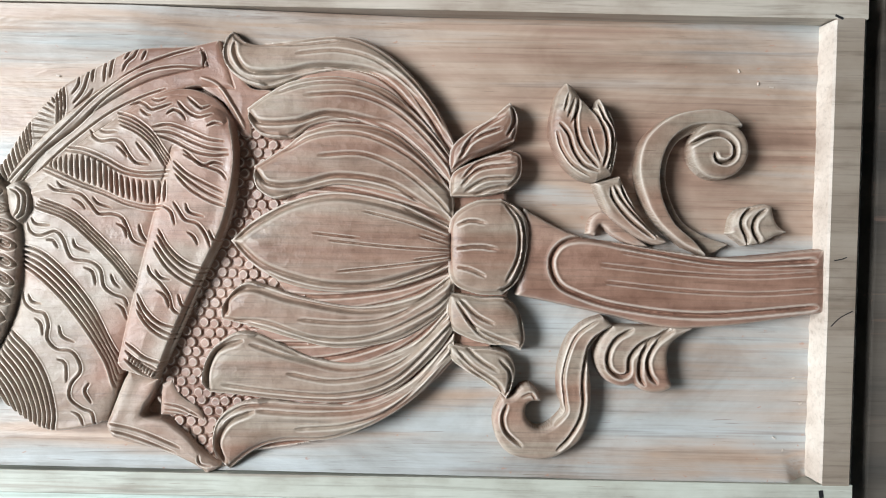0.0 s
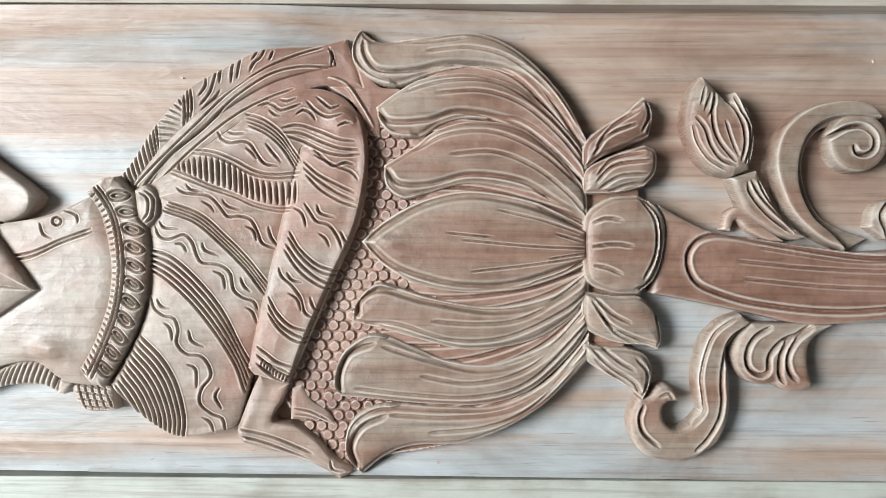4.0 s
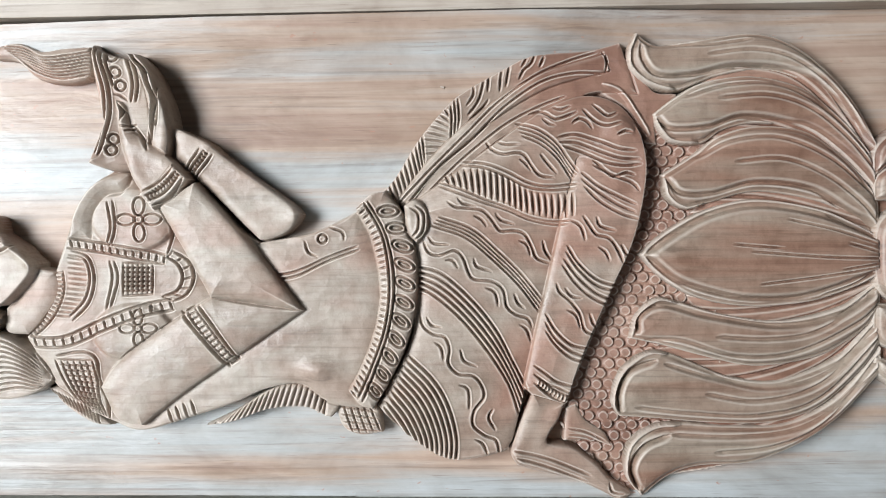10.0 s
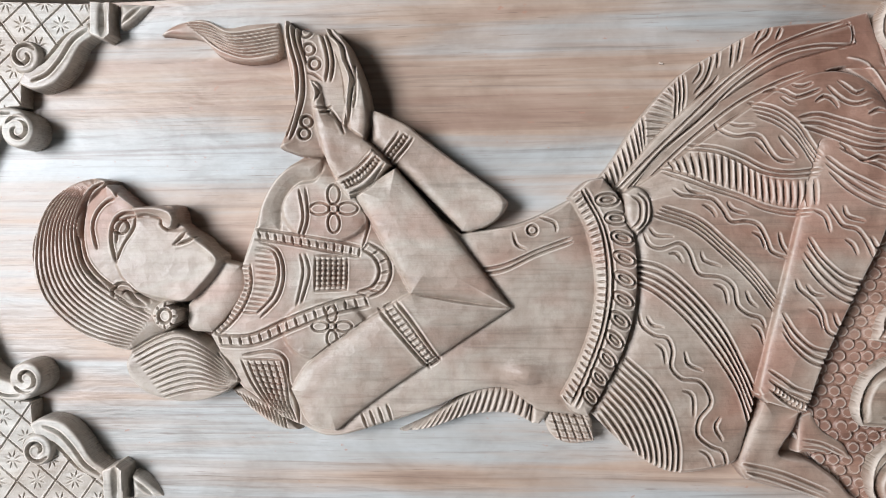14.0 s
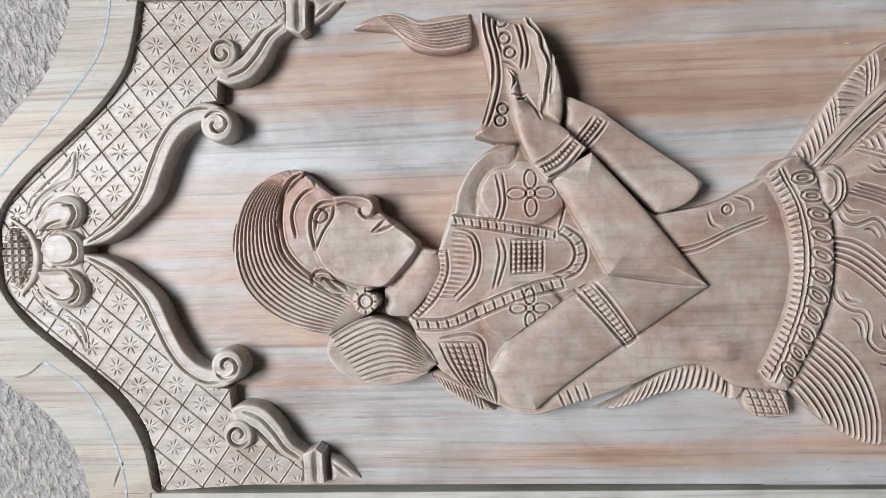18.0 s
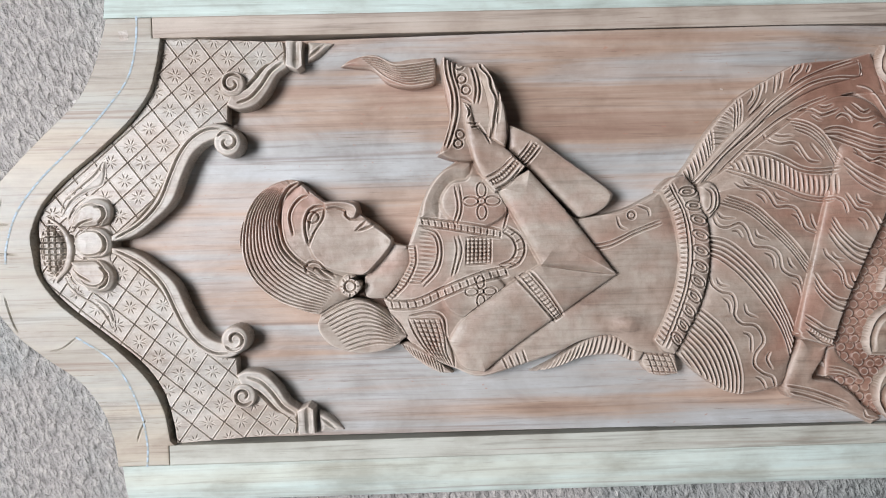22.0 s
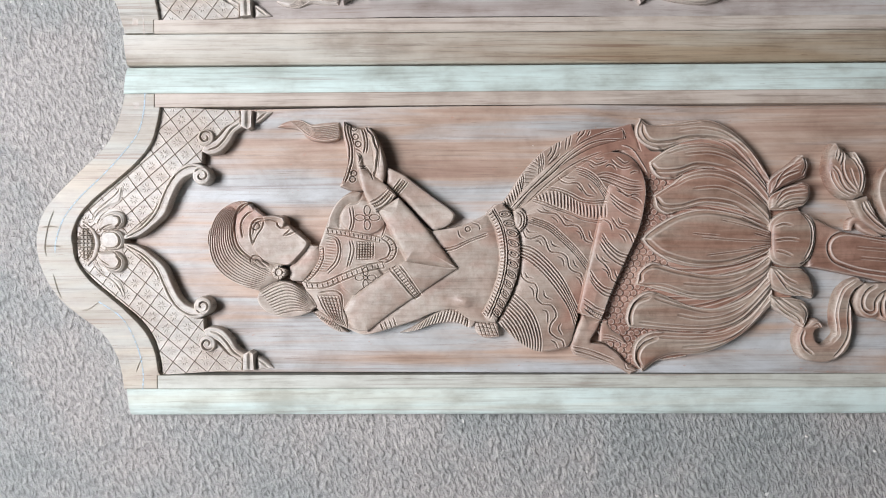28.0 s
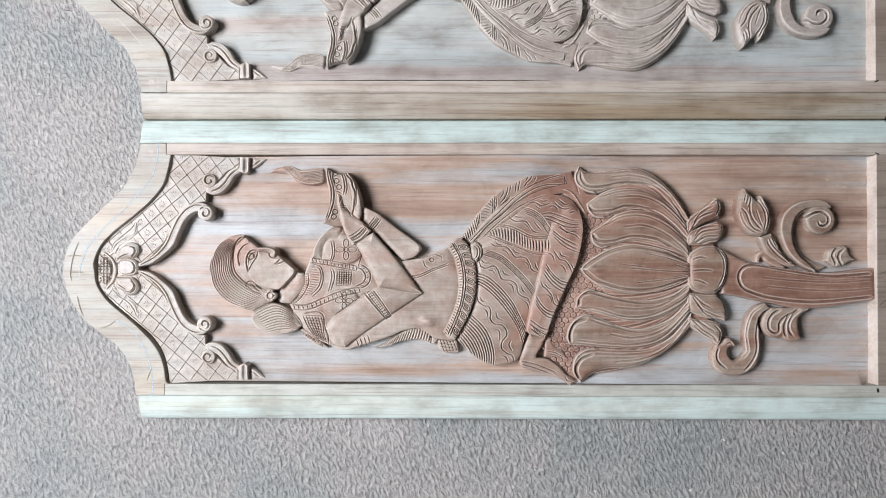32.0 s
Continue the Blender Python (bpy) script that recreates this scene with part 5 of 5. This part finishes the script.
G([[(539, 42), (546, 37), (546, 24), (540, 17)], [(544, 44), (551, 37), (550, 22), (543, 15)]], 1.6, 1.1)

# hair, face and neck
S([(193, -39), (193, -39), (206, -25), (222, -4), (222, -4), (238, -8), (238, -8), (240, -25), (228, -46), (214, -62), (214, -62), (195, -59)], 38, 46, 18)
S([(133, 60), (133, 60), (119, 62), (103, 57), (86, 44), (76, 26), (70, 6), (72, -17), (80, -36), (94, -52), (112, -64), (135, -73), (151, -77), (151, -77), (177, -61), (191, -44), (150, -29), (115, 4)], 37, 53, 24)
G(between([(127, 61), (110, 60), (92, 49), (79, 31), (73, 9), (72, -14), (79, -36), (95, -54), (117, -66), (148, -73)], [(131, 58), (118, 51), (111, 37), (107, 20), (110, -1), (119, -17), (135, -29), (155, -41), (167, -48)], 12), 1.35, 0.72)
S([(134, 57), (134, 57), (145, 48), (156, 39), (156, 39), (177, 40), (188, 38), (192, 25), (192, 25), (198, 21), (204, 17), (204, 17), (210, 13), (217, 5), (224, -1), (221, -11), (211, -24), (194, -37), (194, -37), (173, -38), (151, -30), (129, -24), (113, -10), (108, 9), (111, 27), (118, 44)], 40, 53, 30, blend=1.2)
# hair line, cheek, nose
G([[(131, 58), (121, 52), (113, 38), (111, 20), (114, -1), (124, -16), (138, -27)]], 2.6, 1.5)
S([(157, 31), (157, 31), (175, 29), (184, 20), (198, 19), (207, 12), (221, 1), (222, -7), (207, -25), (194, -36), (174, -34), (156, -28), (144, -17), (139, -7), (139, -7), (146, 9), (155, 21)], 52, 56, 22, blend=2.0, extend=False)
S([(156, 38), (156, 38), (176, 38), (188, 34), (190, 28), (190, 28), (186, 21), (179, 22), (176, 30), (158, 31), (158, 31)], 54, 58, 5, blend=1.4, extend=False)
S(ring(144, 23, 5.6, 5.0), 50, 54, 4, extend=False)
fig.rings([ring(144, 23, 6.2, 5.6)], 1.6, 0.9)
G([[(140, 45), (132, 42), (124, 33), (121, 22), (124, 5)], [(157, 34), (145, 33), (138, 25), (136, 12), (139, -5)], [(199, 19), (193, 14), (186, 8)], [(207, 15), (198, 11), (187, 8)], [(178, 30), (177, 25), (182, 20), (188, 21)]], 2.2, 1.25)
G([[(134, 57), (139, 53), (142, 46)], [(156, 31), (148, 29), (142, 22), (140, 10)], [(156, 32), (154, 21), (146, 9), (139, -6)], [(158, 31), (168, 32), (177, 29)]], 1.6, 1.1)
# ear and ear stud
G([[(137, -34), (135, -27), (140, -22), (149, -23), (155, -30), (165, -38)], [(143, -31), (144, -28), (148, -30), (153, -35), (162, -40)], [(137, -34), (144, -36), (152, -41), (165, -43)]], 2.0, 1.2)
ex, ey = (180, -47)
S(ring(ex, ey, 11.5), 48, 58, 5, extend=False)
fig.rings([ring(ex, ey, 5.4)], 1.8, 1.0)
G([np.array([(ex + 6.5 * math.cos(a), ey + 6.5 * math.sin(a)), (ex + 11 * math.cos(a), ey + 11 * math.sin(a))]) for a in np.arange(0, 6.2, 0.785)], 1.4, 0.9)
# bun of hair
S([(148, -75), (148, -75), (168, -64), (187, -60), (209, -69), (227, -85), (236, -100), (236, -100), (221, -111), (198, -116), (175, -114), (155, -105), (145, -89)], 37, 54, 22, blend=1.2)
G(between([(149, -77), (172, -65), (191, -61), (213, -73), (234, -98)], [(175, -112), (189, -108), (207, -105), (221, -106), (233, -103)], 11), 1.5, 0.85)

# far forearm, with its bangle
S([(336, 112), (336, 112), (346, 111), (372, 99), (380, 92), (410, 69), (444, 44), (447, 34), (436, 22), (420, 16), (412, 16), (412, 16), (380, 48), (357, 70), (340, 84), (340, 84)], 35, 50, 16, blend=1.2)
G(between([(365, 94), (360, 87), (350, 75)], [(376, 89), (369, 80), (359, 69)], 4), 1.6, 1.1)
hatch([(368, 92), (372, 88)], [(355, 78), (359, 73)], 7, 1.2, 0.8)
# near arm: upper arm, then forearm over it
S([(277, -105), (277, -105), (293, -83), (333, -54), (372, -30), (372, -30), (415, -23), (451, -42), (451, -42), (418, -64), (388, -84), (344, -114), (313, -138), (313, -138), (291, -132)], 42, 62, 34, blend=1.2)
S([(327, 50), (327, 50), (344, 57), (362, 66), (362, 66), (390, 34), (419, -2), (449, -42), (449, -42), (414, -38), (372, -31), (372, -31), (355, 1), (339, 29)], 43, 66, 27, blend=1.2)
G(between([(346, -42), (362, -60), (387, -90)], [(361, -36), (375, -54), (395, -84)], 2), 2.0, 1.4)
G(between([(351, -40), (366, -60), (389, -88)], [(358, -38), (372, -55), (393, -85)], 2), 1.2, 1.0)
hatch([(350, -42), (358, -38)], [(386, -88), (394, -83)], 13, 1.4, 1.0)

# lamp bowl, hands and flame
S([(174, 174), (174, 174), (187, 182), (209, 186), (228, 179), (247, 181), (271, 182), (271, 182), (272, 162), (272, 162), (267, 154), (246, 151), (223, 156), (209, 169), (191, 172)], 32, 40, 9)
G(between([(195, 183), (214, 181), (230, 173), (251, 174), (271, 177)], [(213, 169), (228, 160), (246, 155), (270, 158)], 8), 1.3, 0.9)
S([(279, 182), (279, 182), (286, 175), (307, 169), (315, 173), (315, 173), (327, 161), (337, 138), (342, 120), (343, 100), (337, 78), (337, 78), (307, 75), (289, 76), (271, 82), (271, 82), (276, 93), (281, 107), (284, 122), (280, 145), (276, 169)], 36, 55, 15, blend=1.2)
G([[(281, 182), (282, 163), (287, 142), (287, 125), (283, 106), (278, 90)], [(286, 181), (286, 165), (291, 145), (292, 124), (287, 104), (281, 88)], [(290, 178), (290, 163), (295, 145)], [(304, 175), (309, 160), (311, 146), (309, 132)], [(308, 175), (313, 160), (315, 146), (313, 132)]], 2.2, 1.25)
S([(311, 170), (311, 170), (318, 170), (327, 157), (336, 137), (340, 118), (341, 97), (335, 75), (335, 75), (325, 84), (325, 84), (324, 115), (321, 141)], 48, 60, 9, blend=1.2)
G([[(312, 174), (313, 166), (321, 157), (323, 147), (328, 134), (326, 118), (323, 100), (324, 92)]], -1.6, 1.6)
G([[(315, 172), (316, 166), (324, 157), (326, 147), (331, 134), (329, 118), (326, 99)], [(320, 171), (327, 160), (332, 145), (333, 128), (331, 111)], [(324, 172), (332, 161), (337, 147), (336, 132)], [(329, 170), (337, 158), (340, 144)]], 2.2, 1.3)
fig.rings([ring(x, y, 4.2) for x, y in [(295, 170), (297, 157), (301, 146), (294, 102), (292, 93)]], 1.9, 1.0)
S([(297, 134), (297, 134), (304, 130), (309, 111), (321, 100), (341, 86), (359, 68), (359, 68), (342, 51), (327, 43), (327, 43), (314, 61), (307, 76), (300, 98), (298, 116)], 50, 62.5, 13, blend=1.2)
G([[(299, 132), (304, 124), (301, 116)], [(300, 113), (308, 112), (314, 114)], [(305, 108), (313, 110)], [(295, 139), (300, 138), (307, 133)], [(312, 112), (319, 101), (324, 91)]], 1.7, 1.1)

S([(316, 56), (316, 56), (331, 66), (344, 80), (344, 80), (358, 68), (358, 68), (342, 53), (327, 43), (327, 43)], 58, 64, 5, blend=1.2, extend=False)
G(between([(318, 58), (331, 64), (346, 78)], [(327, 46), (341, 53), (355, 69)], 4), 1.8, 1.1)
hatch([(323, 56), (327, 50)], [(347, 74), (352, 70)], 11, 1.2, 0.9)

fig.flatten(40, 0.45)
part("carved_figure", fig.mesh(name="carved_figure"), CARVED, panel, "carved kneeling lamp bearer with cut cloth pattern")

# ---- drawn lines on the frame ----
strip([(-23, 226), (-25, 199), (-34, 166), (-57, 135), (-91, 99), (-124, 68), (-149, 36), (-161, 3), (-163, -16)], 46.3, 1.9, "chalk_line", CHALK, panel, "blue chalk line")
strip([(-97, -91), (-65, -113), (-47, -139), (-35, -171), (-30, -202), (-31, -225)], 46.3, 1.9, "chalk_line", CHALK, panel, "blue chalk line")
strip([(1251, 207), (1251, 207), (1258, 204)], 46.3, 2.2, "marker_line", INK, panel)
strip([(1252, -209), (1252, -209), (1253, -216)], 46.3, 4.0, "marker_line", INK, panel)
strip([(1257, -6), (1263, -5), (1268, -3)], 46.3, 0.9, "marker_line", INK, panel)
strip([(1256, -64), (1264, -56), (1275, -50)], 46.3, 0.9, "marker_line", INK, panel)

strip([(-37, 212), (-36, 202)], 46.25, 9.0, "dowel_plug", PALE, panel, "pale round plug in the frame")
PENCIL = plain("pencil", (0.16, 0.15, 0.14))

# ---- nearly black slab, added past the foot of the panels ----
plank = new("plank")
tagged(plank, "nearly black slab lying on the concrete floor", "plank")
DARK = wood("dark_wood", [(0.35, (0.05, 0.045, 0.04)), (0.6, (0.10, 0.085, 0.07))], 0.5, 0.7)
bm = extrude(np.array([(LEN + 56, -420), (LEN + 224, -420), (LEN + 224, 900), (LEN + 56, 900)], float), 0, 22, 2)
part("board", bm, DARK, plank)

# ---- its twin beside it, the mirror image ----
EDGE = (HALF + RAIL_OUT) / 1000
twin = copy_thing(panel, Matrix.Translation((0, 2 * EDGE + 0.002, 0)) @ Matrix.Diagonal((1, -1, 1, 1)))
tagged(twin, "second carved door panel, mirrored, lying against the first")
for o in twin.children:
    for old, other in ((CARVED, GREY), (LOTUS, GREY), (FIELD, GREYFIELD), (HEART, GREY), (SAP, BROWNED), (DULL, RAIL), (CHALK, PALE)):
        if o.data.materials[0] == old:
            o.material_slots[0].link = "OBJECT"
            o.material_slots[0].material = other

# ---- unseen workshop walls and ceiling, added to shape light from one large opening ----
PLASTER = plain("plaster", (0.13, 0.13, 0.127), 0.9)


def block(name, a, b, material, label, category):
    bm = bmesh.new()
    bmesh.ops.create_cube(bm, size=1)
    for v in bm.verts:
        v.co = [a[k] + (b[k] - a[k]) * (v.co[k] + 0.5) for k in range(3)]
    me = bpy.data.meshes.new(name)
    bm.to_mesh(me)
    bm.free()
    me.materials.append(material)
    return tagged(new(name, me), label, category, kind="structure")


X0, X1, Y0, Y1, H, T = -1.85, 4.2, -2.5, 3.0, 3.6, 0.2
block("wall_east", (X1, Y0 - T, 0), (X1 + T, Y1 + T, H), PLASTER, "unseen plain plastered wall", "wall")
D0, D1, DZ = -0.5, 1.3, 2.15
block("wall_south_1", (X0, Y0 - T, 0), (D0, Y0, H), PLASTER, "unseen plain plastered wall", "wall")
block("wall_south_2", (D1, Y0 - T, 0), (X1, Y0, H), PLASTER, "unseen plain plastered wall", "wall")
block("wall_south_3", (D0, Y0 - T, DZ), (D1, Y0, H), PLASTER, "unseen plain plastered wall over the doorway", "wall")
block("wall_north", (X0, Y1, 0), (X1, Y1 + T, H), PLASTER, "unseen plain plastered wall", "wall")
W0, W1, WZ0, WZ1 = -0.7, 1.1, 1.75, 3.05
block("wall_west_1", (X0 - T, Y0 - T, 0), (X0, W0, H), PLASTER, "unseen plain plastered wall", "wall")
block("wall_west_2", (X0 - T, W1, 0), (X0, Y1 + T, H), PLASTER, "unseen plain plastered wall", "wall")
block("wall_west_3", (X0 - T, W0, 0), (X0, W1, WZ0), PLASTER, "unseen plain plastered wall under the opening", "wall")
block("wall_west_4", (X0 - T, W0, WZ1), (X0, W1, H), PLASTER, "unseen plain plastered wall over the opening", "wall")
block("ceiling", (X0 - T, Y0 - T, H), (X1 + T, Y1 + T, H + T), PLASTER, "unseen plain plastered ceiling", "ceiling")

# pencilled figures on the twin's moulding, as bars
for k, (u, size) in enumerate(((0, 16), (9, 10), (18, 9), (28, 13))):
    strip([(196 + u, -HALF - 40), (197 + u, -HALF - 40 - size * 0.8)], 37.2, 1.1, "pencil_mark", PENCIL, twin)


# crumbs of mortar and wood on the floor
crumb = bmesh.new()
for k in range(140):
    x, y, size = random.uniform(-0.7, 1.9), random.choice((-1, 1)) * random.uniform(0.30, 0.75), random.uniform(0.0012, 0.0032)
    if y > 0:
        x, y = random.uniform(-0.75, -0.25), random.uniform(-0.3, 0.8)
    made = bmesh.ops.create_icosphere(crumb, subdivisions=1, radius=size)
    for v in made["verts"]:
        v.co = Vector((x, y, size * 0.5)) + v.co * random.uniform(0.6, 1.25)
grit = new("floor_grit", bpy.data.meshes.new("floor_grit"))
crumb.to_mesh(grit.data)
crumb.free()
grit.data.materials.append(plain("pale_crumbs", (0.58, 0.56, 0.52), 0.9))
tagged(grit, "pale crumbs of mortar scattered on the concrete", "grit", kind="stuff")

# chips of wood left lying on the panel
CHIPS = [(1195, 151), (1207, 148), (1177, 162), (1219, -169), (1227, -181), (1235, -114), (1242, -137), (567, 145), (276, -132)]
chips = bmesh.new()
for x, y in CHIPS:
    made = bmesh.ops.create_cube(chips, size=0.001)
    long_, turn = random.uniform(2.2, 4.0), random.uniform(0, 3.1)
    for v in made["verts"]:
        a, b, c = v.co.x * long_, v.co.y * random.uniform(0.8, 1.5), v.co.z * random.uniform(0.7, 1.3)
        v.co = Vector((x / 1000 + a * math.cos(turn) - b * math.sin(turn), y / 1000 + a * math.sin(turn) + b * math.cos(turn), 0.0268 + c))
chip_heap = new("wood_chips", bpy.data.meshes.new("wood_chips"))
chips.to_mesh(chip_heap.data)
chips.free()
chip_heap.data.materials.append(BARE)
tagged(chip_heap, "pale chips of fresh wood lying on the panel", "wood chips", kind="stuff")
